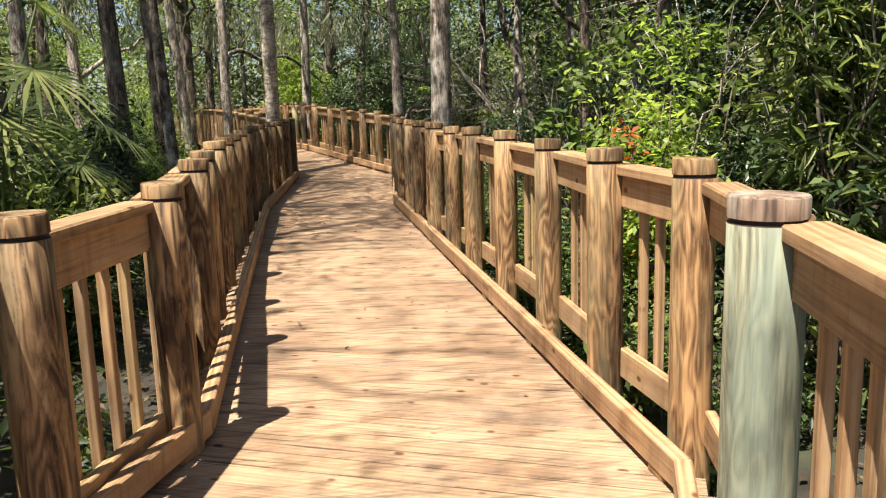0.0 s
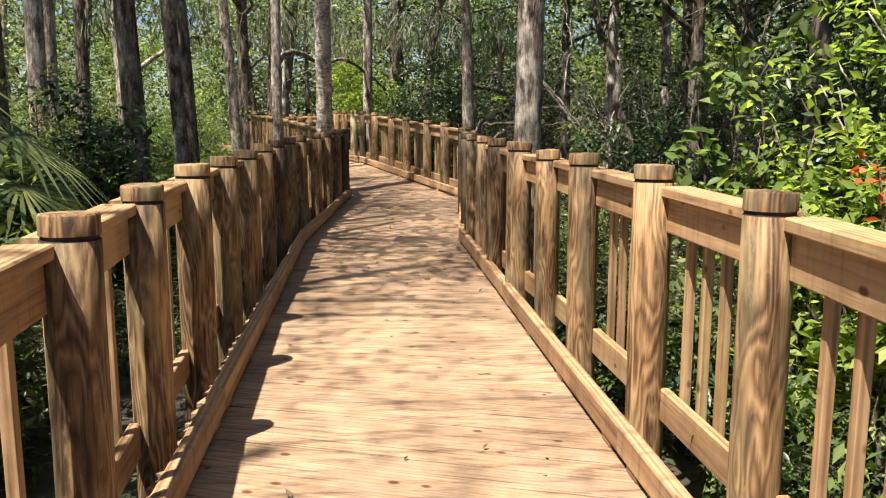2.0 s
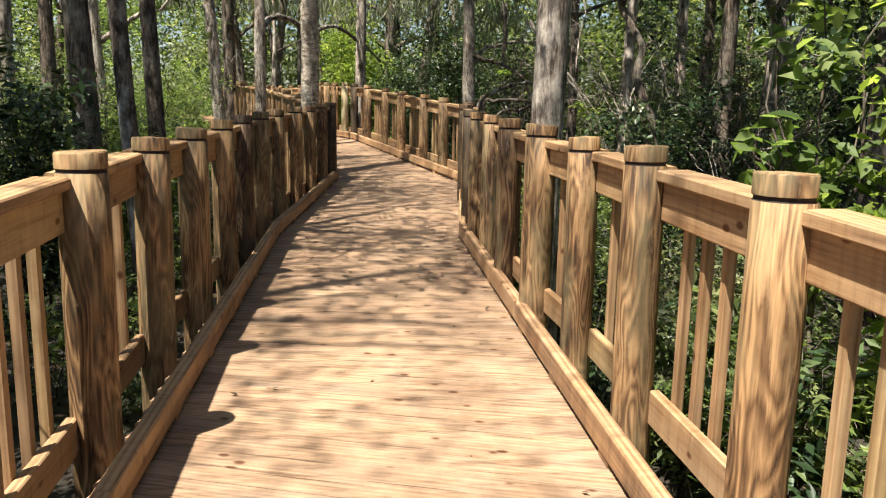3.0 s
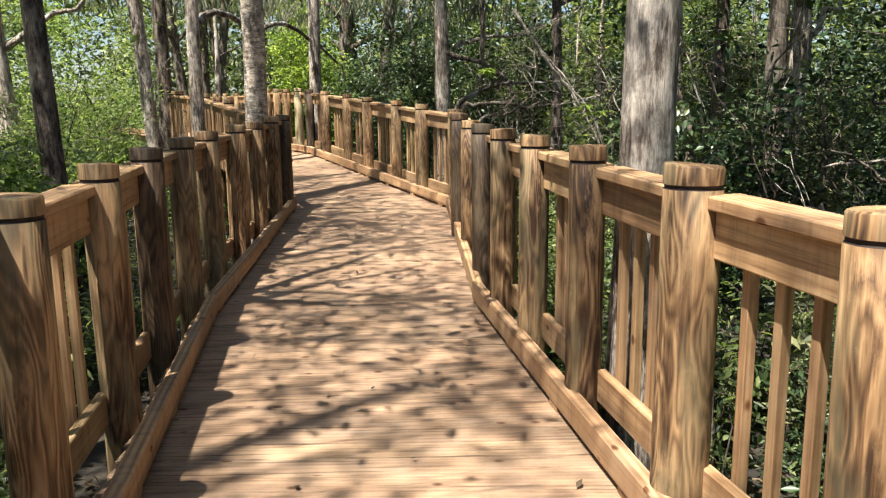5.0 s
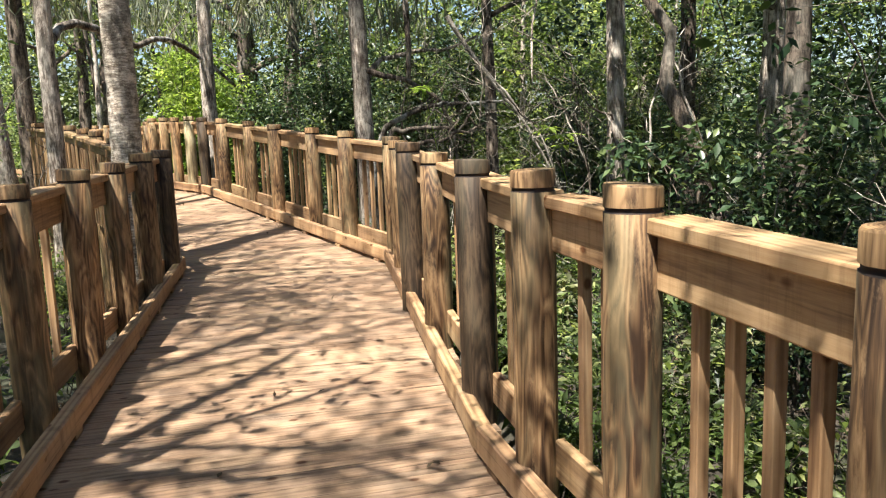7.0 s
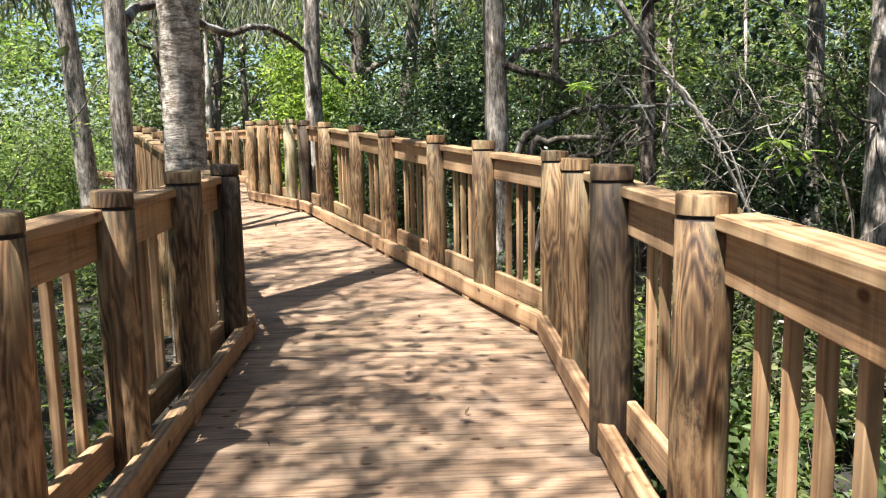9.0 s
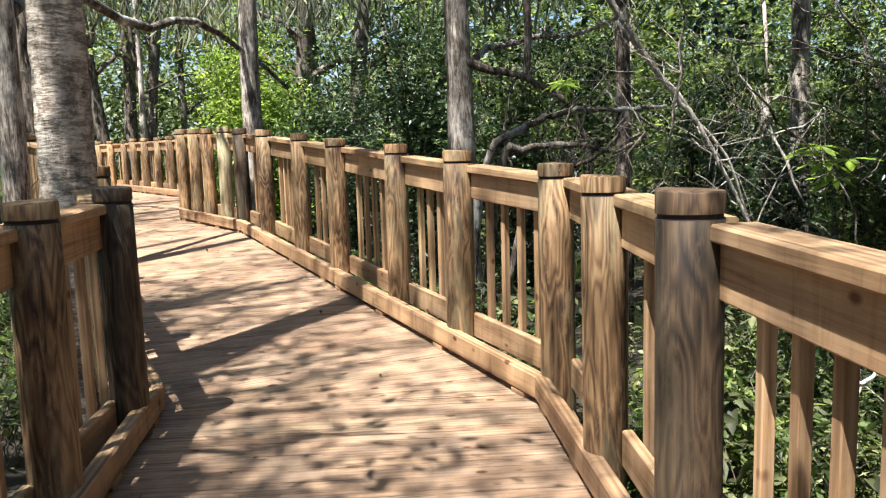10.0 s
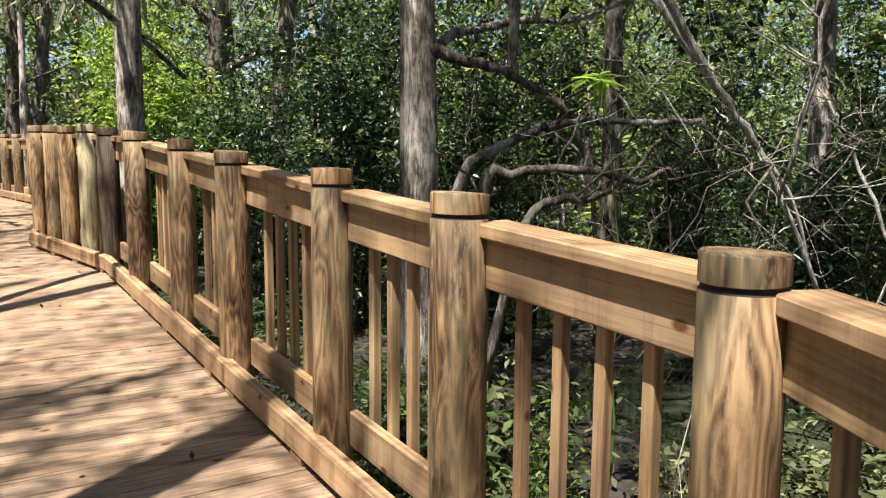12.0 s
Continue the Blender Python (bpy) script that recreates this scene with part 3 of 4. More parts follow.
def tree(x, y, r, top, mat, leafmat, label, seed, lean=(0, 0), crown_low=5.0, crown_r=2.6, leaves=2600, limbs=5, leaf=0.105, kind="tree", sides=14, tufts=3, tuft=0.30):
    """A tapered trunk, limbs that rise from it, and leaves in clumps round the limbs' ends."""
    rng = np.random.default_rng(seed)
    thing = empty("tree", (x, y, GROUND))
    back = Matrix.Translation((-x, -y, -GROUND))
    pts = trunk_points(x, y, top, lean, seed)
    radii = [r * (1.28 - 0.28 * min(1, i / 2)) * (1 - 0.6 * i / (len(pts) - 1)) for i in range(len(pts))]
    tr = link_mesh("trunk", *tube(pts, radii, sides, 0.06, seed), mat, thing, smooth=True)
    tr.matrix_basis = back
    ends = []
    for k in range(limbs):
        h = rng.uniform(crown_low * 0.85, top * 0.92)
        i = min(len(pts) - 2, max(1, int(h / top * (len(pts) - 1))))
        a = Vector(pts[i])
        ang = rng.uniform(0, 2 * math.pi)
        out = crown_r * rng.uniform(0.5, 1.0)
        b = a + Vector((math.cos(ang) * out, math.sin(ang) * out, rng.uniform(0.3, 1.6)))
        lp = bent(a, b, 6, (0, 0, 0.25), seed + k, 0.06)
        lr = [radii[i] * 0.55 * (1 - 0.8 * j / 6) for j in range(7)]
        lb = link_mesh("limb", *tube(lp, lr, 7, 0.05, k), mat, thing, smooth=True)
        lb.matrix_basis = back
        ends += [lp[3], lp[5], lp[6]]
    ends.append(Vector(pts[-1]))
    if leaves:
        tips = []
        for e in ends:
            for _ in range(tufts):
                tips.append(np.array(e) + rng.normal(0, crown_r * 0.28, 3) * (1, 1, 0.6))
        per = max(4, leaves // len(tips))
        cr = leaf_mesh("crown", clumps(rng, tips, crown_r * tuft, per), leaf, leafmat, thing, seed)
        cr.matrix_basis = back
    return tagged(thing, label, kind)


def shrub(x, y, h, spread, leafmat, label, seed, leaves=3000, leaf=0.09, stems=5, low=0.15, kind="shrub", stem_r=0.018, stemmat=None, dense=0.28, droop=0.35, stretch=2.2):
    """Several thin stems from one foot, with leaves in clumps along their upper parts."""
    rng = np.random.default_rng(seed)
    thing = empty(kind, (x, y, GROUND))
    back = Matrix.Translation((-x, -y, -GROUND))
    tips = []
    for k in range(stems):
        ang = rng.uniform(0, 2 * math.pi)
        out = spread * rng.uniform(0.25, 1.0)
        a = Vector((x + rng.normal(0, 0.08), y + rng.normal(0, 0.08), GROUND - 0.1))
        b = Vector((x + math.cos(ang) * out, y + math.sin(ang) * out, GROUND + h * rng.uniform(0.6, 1.0)))
        lp = bent(a, b, 7, (-math.cos(ang) * out * 0.2, -math.sin(ang) * out * 0.2, 0.1), seed * 31 + k, 0.04)
        st = link_mesh("stem", *tube(lp, [stem_r * (1 - 0.75 * j / 7) for j in range(8)], 6, 0.05, k), stemmat or BARK_DARK, thing, smooth=True)
        st.matrix_basis = back
        for j in range(12):
            f = rng.uniform(low, 1.0)
            p = np.array(lp[min(7, int(f * 7.99))])
            tips.append(p + rng.normal(0, spread * 0.22, 3) * (1, 1, 0.8))
    per = max(3, leaves // len(tips))
    pts = clumps(rng, tips, spread * dense, per)
    pts = pts[pts[:, 2] > GROUND]
    fo = leaf_mesh("foliage", pts, leaf, leafmat, thing, seed, stretch=stretch, droop=droop, rich=leaf >= 0.115)
    fo.matrix_basis = back
    return tagged(thing, label, kind)


# trees that stand out along the walk
tree(1.515, 9.42, 0.138, 11, BARK_GREY, LEAF_A, "grey-barked slender tree close behind the railing", 11, (0.004, 0.0), 5.5, 2.4, 1800, 6)
tree(2.26, 20.55, 0.150, 11, BARK_GREY, LEAF_DARK_SHADED, "grey-barked tree in dark undergrowth beyond the ramp", 12, (-0.02, 0.0), 5.5, 2.6, 2600, 6)
tree(2.2, 20.75, 0.085, 9, BARK_DARK, LEAF_DARK_SHADED, "thin dark twisted tree beside a grey trunk", 13, (-0.03, 0.01), 5.0, 2.0, 1500, 4)
tree(-0.09, 22.70, 0.145, 12, BARK_GREY, LEAF_A, "straight grey tree behind the ramp railing", 14, (-0.006, 0), 6.0, 2.8, 2200, 6)
tree(-2.02, 19.5, 0.125, 12, BARK_GREY, LEAF_A, "pale grey tree that leans beside the ramp", 15, (0.015, 0), 7.0, 2.4, 900, 5)
tree(-3.75, 25.9, 0.20, 13, BARK_DARK, LEAF_A, "thick dark tree in a sunlit clearing", 16, (0.0, 0), 6.0, 3.0, 2200, 6)
tree(-2.55, 14.3, 0.12, 12, BARK_DARK, LEAF_A, "dark slender tree among pale trunks", 17, (-0.02, 0), 5.5, 2.4, 900, 5)
tree(-3.35, 23.0, 0.165, 12, BARK_GREY, LEAF_A, "pale leaning tree beside the boardwalk", 18, (-0.075, 0), 6.0, 2.4, 1200, 5)
tree(-1.72, 10.6, 0.085, 10, BARK_MOTTLED, LEAF_A, "thin dark trunk mottled with pale lichen", 19, (-0.055, 0), 4.5, 2.4, 800, 6)
tree(-2.75, 12.4, 0.15, 11, BARK_DARK, LEAF_A, "dark mossy tree among shrubs", 20, (-0.03, 0), 5.0, 2.4, 900, 6)


def palm():
    x, y = -0.83, 16.62
    thing = empty("palm_tree", (x, y, GROUND))
    back = Matrix.Translation((-x, -y, -GROUND))
    pts, radii = [], []
    n = 160
    for i in range(n + 1):
        f = i / n
        pts.append((x + 0.10 * f + 0.02 * math.sin(f * 9), y + 0.05 * f, GROUND - 0.1 + f * 15.5))
        radii.append(0.140 * (1.18 - 0.18 * min(1, f * 6)) * (1 + (0.035 if i % 2 else -0.015)))
    t = link_mesh("trunk", *tube(pts, radii, 18, 0.025, 5), BARK_PALM, thing, smooth=True)
    t.matrix_basis = back
    rng = np.random.default_rng(8)
    top = Vector(pts[-1])
    for k in range(16):
        a = k * 2.4
        out = Vector((math.cos(a), math.sin(a), 0))
        lp = [top + out * (2.0 * f) + Vector((0, 0, 0.9 * f - 1.5 * f * f)) for f in np.linspace(0, 1, 8)]
        fr = link_mesh("frond", *tube(lp, [0.02 - 0.002 * j for j in range(8)], 5), LEAF_A, thing)
        fr.matrix_basis = back
        spots = np.array([np.array(lp[int(j / 12)]) + rng.normal(0, 0.08, 3) for j in range(24, 96)])
        bl = leaf_mesh("frond_leaflets", spots, 0.55, LEAF_A, thing, k, stretch=14, droop=0.5)
        bl.matrix_basis = back
    tagged(thing, "ringed grey-brown palm trunk standing against the railing", "palm tree")


palm()


def arching_limb():
    """A long bare limb that springs from a leaning tree and bows across to the next."""
    thing = empty("bowed_limb", (-2.0, 19.6, 3.0))
    back = Matrix.Translation((2.0, -19.6, -3.0))
    knees = [(-1.95, 19.6, 2.95), (-1.86, 19.83, 3.16), (-1.70, 20.1, 3.25), (-1.5, 20.45, 3.22), (-1.28, 20.8, 3.10), (-1.05, 21.15, 3.06), (-0.85, 21.5, 3.2), (-0.65, 21.85, 3.24), (-0.42, 22.2, 3.15), (-0.2, 22.55, 3.0), (0.05, 23.0, 2.85), (0.35, 23.6, 2.6)]
    pts = []
    for p, q in zip(knees, knees[1:]):
        pts += [Vector(p), Vector(p).lerp(Vector(q), 0.5)]
    pts.append(Vector(knees[-1]))
    ob = link_mesh("limb", *tube(pts, [0.062 - 0.0016 * i for i in range(len(pts))], 10, 0.08, 4), BARK_MOTTLED, thing, smooth=True)
    ob.matrix_basis = back
    for k, (i, d) in enumerate(((8, (-0.1, 0.3, 0.5)), (14, (0.3, 0.2, 0.45)), (19, (0.4, 0.2, -0.3)))):
        tw = link_mesh("twig", *tube(bent(pts[i], pts[i] + Vector(d), 5, (0.05, 0, 0.05), k, 0.02), [0.014 - 0.002 * j for j in range(6)], 5), BARK_DARK, thing, smooth=True)
        tw.matrix_basis = back
    tagged(thing, "long bare grey limb bowed between two trunks", "tree limb")


arching_limb()

# tall trees whose crowns shade the way
for i, (x, y, top, n) in enumerate(((-5.4, 11.5, 16, 4000), (-5.6, 15.0, 16, 3800), (-5.1, 13.3, 16, 3000), (-5.9, 9.2, 16, 2800), (-5.6, 5.2, 15, 700), (-5.8, 2.0, 15, 500),
                                    (-5.4, 18.4, 16, 3600), (-5.2, 16.7, 15, 900), (-6.2, 20.8, 16, 1600), (-6.6, 23.5, 15, 1500), (7.0, 26, 12, 1200))):
    tree(x + 0.5, y - 3.8, 0.15, top, BARK_DARK if i % 2 else BARK_GREY, LEAF_A, "tall swamp tree with an airy green crown", 40 + i, (0.09 if i == 3 else 0.02 if x < 0 else -0.02, 0), 10.0, 3.3, n * 2, 10, 0.105, tufts=4, tuft=0.23)

for i, (x, y) in enumerate(((5.0, 6.4), (4.9, 10.6), (5.1, 14.4), (5.0, 22.6), (6.4, 18.2), (5.6, 2.2), (8.0, 9.0), (8.4, 13.5))):
    tree(x, y, 0.13, 10, BARK_DARK, LEAF_DARK_SHADED, "dark-barked tree with a shading crown", 70 + i, (0.0, 0), 4.2, 2.9, 5200, 9, 0.20)
tree(4.3, 16.3, 0.11, 10, BARK_GREY, LEAF_A, "pale birch-like trunk in the thicket", 81, (0.0, 0), 6.0, 2.0, 500, 4)
for i, (x, y, lean) in enumerate(((0.5, 31.5, (0.05, 0)), (1.1, 32.0, (-0.04, 0)), (1.5, 31.4, (0.12, 0)), (-5.2, 38.4, (-0.10, 0)), (-4.8, 38.8, (0.02, 0)), (-4.4, 38.4, (0.10, 0)))):
    tree(x, y, 0.24, 11, BARK_DARK, LEAF_A, "stout dark mossy tree with a leaning trunk", 85 + i, lean, 5.0, 2.6, 900, 6, 0.22)

# trunks farther off
rng0 = random.Random(9)
for i in range(44):
    x, y = rng0.uniform(-26, 22), rng0.uniform(28, 48)
    if i > 28:
        x, y = rng0.choice((rng0.uniform(-16, -6), rng0.uniform(7.5, 14))), rng0.uniform(2, 26)
    if -12 < x < 1 and y < 46 and abs(x - float(np.interp(y, [24, 41], [-2.2, -9.4]))) < 2.4:
        continue
    tree(x, y, rng0.uniform(0.08, 0.2), rng0.uniform(8, 12), rng0.choice((BARK_GREY, BARK_DARK)), rng0.choice((LEAF_A, LEAF_LIGHT)), "slender swamp tree in the woods", 100 + i,
         (rng0.uniform(-0.08, 0.08), rng0.uniform(-0.03, 0.03)), 3.5, 2.4, 120, 5, 0.26, sides=9)

# undergrowth beside the way
for i in range(44):
    rng = random.Random(300 + i)
    y = rng.uniform(-1, 27)
    x = -2.3 - rng.uniform(0.2, 6.5) - (1.2 if y > 17 else 0)
    h = rng.uniform(0.9, 2.6) if rng.random() < 0.7 else rng.uniform(2.6, 4.2)
    shrub(x, y, h, rng.uniform(0.5, 1.0), rng.choice((LEAF_A, LEAF_GREY_HAZE, LEAF_A, LEAF_OLIVE)), "green leafy undergrowth shrub on the swamp floor", 300 + i, 3600, rng.uniform(0.05, 0.09), 7, 0.2)
# right-hand thicket: its deep shade is partly put into the dark leaf colour
for i in range(50):
    rng = random.Random(500 + i)
    y = rng.uniform(0, 27)
    x = 3.0 + rng.uniform(0.2, 6.0)
    h = rng.uniform(1.6, 4.6)
    if 15.5 < y < 20.2 and x < 5.2:
        h = rng.uniform(0.7, 1.3)
    shrub(x, y, h, rng.uniform(0.6, 1.1), rng.choice((LEAF_DARK_SHADED, LEAF_DARK_SHADED, LEAF_DARK_SHADED, LEAF_OLIVE, LEAF_A)), "dense undergrowth shrub, mostly with shade in its dark leaf colour", 500 + i, 3600, rng.uniform(0.05, 0.10), 7, 0.15)

# the sunlit bushes that stand out; their brighter leaf colours carry part of that sunlight
shrub(2.55, 5.75, 2.15, 0.6, LEAF_SUNLIT, "bright yellow-green sunlit bush over the railing", 801, 2600, 0.085, 10, 0.45, dense=0.3)
shrub(2.85, 6.9, 2.1, 0.5, LEAF_SUNLIT, "bright leafy bush beside the railing", 802, 1700, 0.09, 8, 0.5)
shrub(3.5, 6.6, 3.4, 0.8, LEAF_SUNLIT, "sunlit airy bush with thin twigs", 806, 1600, 0.10, 8, 0.4, stemmat=TWIG)
shrub(4.1, 6.0, 3.9, 0.9, LEAF_OLIVE, "tall twiggy olive bush", 807, 2200, 0.10, 9, 0.3, stemmat=TWIG)
shrub(3.3, 4.4, 3.2, 0.7, LEAF_A, "leafy green bush beyond the railing", 808, 1800, 0.10, 8, 0.3)
shrub(2.75, 7.9, 2.7, 0.55, LEAF_LIGHT, "bush with broad pale green leaves", 810, 420, 0.14, 7, 0.5, stretch=1.9)
shrub(2.45, 5.5, 2.15, 0.35, RED, "few reddish leaves on thin stems", 803, 15, 0.065, 3, 0.7)
shrub(-0.45, 27.9, 4.4, 1.1, LEAF_SUNLIT, "bright green sunlit bush at the end of the ramp", 804, 6500, 0.12, 12, 0.2)
shrub(-1.0, 31.2, 4.8, 1.3, LEAF_SUNLIT, "bright green sunlit bush behind the ramp", 809, 5500, 0.14, 10, 0.2)
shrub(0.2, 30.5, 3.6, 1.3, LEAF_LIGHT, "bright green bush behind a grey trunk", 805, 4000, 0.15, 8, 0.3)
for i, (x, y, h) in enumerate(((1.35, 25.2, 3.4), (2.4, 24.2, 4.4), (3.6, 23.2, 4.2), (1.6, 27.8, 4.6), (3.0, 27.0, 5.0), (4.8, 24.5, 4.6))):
    shrub(x, y, h, 1.15, LEAF_DARK_SHADED, "dense dark glossy evergreen bush behind the ramp", 820 + i, 7000, 0.10, 9, 0.1, dense=0.32)
shrub(-2.6, 8.2, 2.0, 0.6, LEAF_LIGHT, "light green fern-like bush beside the railing", 832, 1800, 0.10, 8, 0.4)
shrub(-2.3, 12.6, 1.9, 0.7, LEAF_LIGHT, "sunlit leafy bush beside the railing", 833, 2200, 0.10, 8, 0.35)
shrub(-2.9, 16.0, 1.8, 0.8, LEAF_LIGHT, "sunlit leafy bush by the palm", 834, 2600, 0.10, 8, 0.3)

# clearing bushes: the pale leaf colour adds to the sun that reaches them
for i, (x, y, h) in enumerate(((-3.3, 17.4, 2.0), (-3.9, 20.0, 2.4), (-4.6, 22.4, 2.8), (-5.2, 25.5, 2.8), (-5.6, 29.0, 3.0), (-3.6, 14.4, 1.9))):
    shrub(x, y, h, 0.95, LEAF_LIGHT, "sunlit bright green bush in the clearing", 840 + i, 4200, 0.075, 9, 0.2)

# ferns and seedlings on the ground close to the posts
for i in range(170):
    rng = random.Random(900 + i)
    y = rng.uniform(-0.5, 24)
    if i % 3 == 0:
        x = float(np.interp(y, [p[1] for p in EDGE_L], [p[0] for p in EDGE_L])) - rng.uniform(0.6, 1.7)
    else:
        x = float(np.interp(y, [p[1] for p in EDGE_R], [p[0] for p in EDGE_R])) + rng.uniform(0.55, 2.2)
    shrub(x, y, rng.uniform(0.35, 0.9), rng.uniform(0.2, 0.4), rng.choice((LEAF_A, LEAF_LIGHT, LEAF_A)), "low green fern on the swamp floor", 900 + i, 320, rng.uniform(0.06, 0.11), 7, 0.3, kind="fern", stem_r=0.005, stretch=3.0)


for i in range(26):
    rng = random.Random(1700 + i)
    y = rng.uniform(13.5, 19.5)
    shrub(float(np.interp(y, [15.85, 21.7], [1.75, -0.1])) + rng.uniform(0.35, 2.0), y, rng.uniform(0.4, 1.1), rng.uniform(0.2, 0.4), rng.choice((LEAF_A, LEAF_LIGHT, LEAF_OLIVE)), "low leafy seedling on the swamp floor", 1700 + i, 240, rng.uniform(0.07, 0.13), 6, 0.3, kind="seedling", stem_r=0.005)


for i in range(80):
    rng = random.Random(2300 + i)
    y = rng.uniform(3.5, 16)
    shrub(float(np.interp(y, [p[1] for p in EDGE_R], [p[0] for p in EDGE_R])) + rng.uniform(0.6, 3.2), y, rng.uniform(0.4, 1.15), rng.uniform(0.25, 0.45), rng.choice((LEAF_A, LEAF_DARK_SHADED, LEAF_OLIVE, LEAF_LIGHT)), "low leafy swamp plant behind the railing", 2300 + i, 420, rng.uniform(0.05, 0.10), 7, 0.15, kind="plant", stem_r=0.006, stretch=2.8)


def litter():
    rng = np.random.default_rng(77)
    n = 26000
    p = np.stack([rng.uniform(-6, 7, n), rng.uniform(-3, 27, n), np.zeros(n)], axis=1)
    p[:, 2] = [GROUND + 0.012 + noise.noise((x * 0.25, y * 0.25, 0)) * 0.16 + noise.noise((x * 1.1, y * 1.1, 3)) * 0.06 + 0.02 for x, y in p[:, :2]]
    ob = leaf_mesh("leaf_litter", p, 0.085, LITTER, None, 78, stretch=2.0, droop=0.0, flat=0.93)
    tagged(ob, "brown fallen leaves strewn over the swamp floor", "leaf litter", kind="stuff")


litter()


# ---- bare wood: dead sticks, dark bowed limbs, twigs ----
def bare_branch(a, b, r, sag, mat, label, seed, twigs=6, name="bare_branch"):
    rng = np.random.default_rng(seed)
    thing = empty(name, a)
    back = Matrix.Translation(-Vector(a))
    pts = bent(a, b, 10, sag, seed, 0.012 if mat is TWIG else 0.02 + r * 0.6)
    ob = link_mesh("branch", *tube(pts, [r * (0.25, 0.8, 1.0)[min(i, 2)] * (1 - 0.72 * i / 10) for i in range(11)], 8, 0.08, seed), mat, thing, smooth=True)
    ob.matrix_basis = back
    for k in range(twigs):
        i = int(rng.integers(2, 10))
        s = pts[i]
        e = s + Vector(rng.normal(0, 0.42, 3)) + (pts[10] - pts[0]).normalized() * 0.35
        link_mesh("twig", *tube(bent(s, e, 5, (0, 0, rng.normal(0, 0.08)), seed + k, 0.02), [r * 0.34 * (1 - 0.7 * j / 5) for j in range(6)], 5, 0.0, k), mat, ob, smooth=True)
    tagged(thing, label, "branch")


def bowed_limb(knees, r, mat, label, seed, twigs=5):
    """A crooked limb through a few knees, with thin twigs."""
    rng = np.random.default_rng(seed)
    thing = empty("bare_branch", knees[0])
    back = Matrix.Translation(-Vector(knees[0]))
    ks = [Vector(k) for k in knees]
    ks = [ks[0] * 2 - ks[1], *ks, ks[-1] * 2 - ks[-2]]
    pts = []
    for i in range(1, len(ks) - 2):
        p0, p1, p2, p3 = ks[i - 1:i + 3]
        for f in (0.0, 0.25, 0.5, 0.75):
            pts.append(0.5 * (2 * p1 + (p2 - p0) * f + (2 * p0 - 5 * p1 + 4 * p2 - p3) * f * f + (3 * p1 - p0 - 3 * p2 + p3) * f ** 3) + Vector(rng.normal(0, 0.008, 3)))
    pts.append(ks[-2])
    n = len(pts)
    ob = link_mesh("branch", *tube(pts, [r * (1 - 0.65 * i / (n - 1)) for i in range(n)], 9, 0.10, seed), mat, thing, smooth=True)
    ob.matrix_basis = back
    for k in range(twigs):
        p = pts[int(rng.integers(n // 4, n))]
        e = p + Vector(rng.normal(0, 0.3, 3)) + Vector((0.1, 0, 0.05))
        link_mesh("twig", *tube(bent(p, e, 5, (0, 0, rng.normal(0, 0.06)), seed + k, 0.015), [r * 0.28 * (1 - 0.7 * j / 5) for j in range(6)], 5), mat, ob, smooth=True)
    tagged(thing, label, "branch")


bowed_limb([(2.94, 20.5, 3.7), (2.93, 20.4, 2.69), (2.95, 20.4, 2.40), (3.31, 20.3, 2.17), (3.44, 20.3, 1.95), (3.58, 20.3, 1.6), (3.7, 20.3, 0.6), (3.7, 20.4, -0.5)], 0.045, BARK_DARK, "dark crooked limb hanging in the thicket", 63)
bowed_limb([(2.28, 20.5, 2.6), (2.57, 20.4, 2.50), (2.89, 20.35, 2.42), (3.31, 20.3, 2.17)], 0.055, BARK_DARK, "dark limb reaching from the grey tree", 64)
bowed_limb([(2.15, 20.2, -0.5), (2.25, 20.1, 0.9), (2.38, 20.0, 1.56), (2.58, 20.0, 1.80), (2.88, 20.0, 1.93), (3.13, 20.0, 2.01), (3.44, 20.0, 2.05), (3.82, 19.9, 2.03), (4.25, 19.8, 2.06)], 0.058, BARK_MOTTLED, "thick bowed limb arching over the thicket", 65, 8)
bowed_limb([(2.2, 19.8, -0.4), (2.4, 19.6, 1.50), (2.6, 19.6, 1.65), (2.86, 19.6, 1.69), (3.25, 19.5, 1.67), (3.56, 19.5, 1.61), (3.84, 19.4, 1.75)], 0.048, BARK_DARK, "dark arching limb low in the thicket", 66, 8)
bowed_limb([(2.3, 20.9, 2.4), (2.56, 21.0, 2.78), (2.91, 21.0, 2.86), (3.27, 21.0, 2.95), (3.69, 20.9, 2.95), (4.19, 20.8, 3.14)], 0.05, BARK_GREY, "pale limb reaching from the grey tree", 67, 7)
bowed_limb([(2.4, 19.5, 0.2), (2.65, 19.4, 1.30), (2.94, 19.4, 1.50), (3.11, 19.4, 1.48), (3.41, 19.4, 1.64), (3.6, 19.3, 1.9)], 0.04, BARK_DARK, "dark twisted limb low in the thicket", 70, 8)
bowed_limb([(3.2, 19.1, 3.2), (3.61, 19.1, 2.58), (3.98, 19.1, 2.15), (4.24, 19.1, 1.82), (4.53, 19.1, 1.35), (4.9, 19.1, 0.6), (5.4, 19.1, -0.5)], 0.034, TWIG, "pale dead stick leaning in the thicket", 61, 10)
bowed_limb([(3.5, 19.3, 2.85), (3.84, 19.3, 2.43), (4.33, 19.25, 1.86), (4.7, 19.2, 1.3), (5.3, 19.2, -0.5)], 0.026, TWIG, "pale dead stick leaning in the thicket", 62, 8)


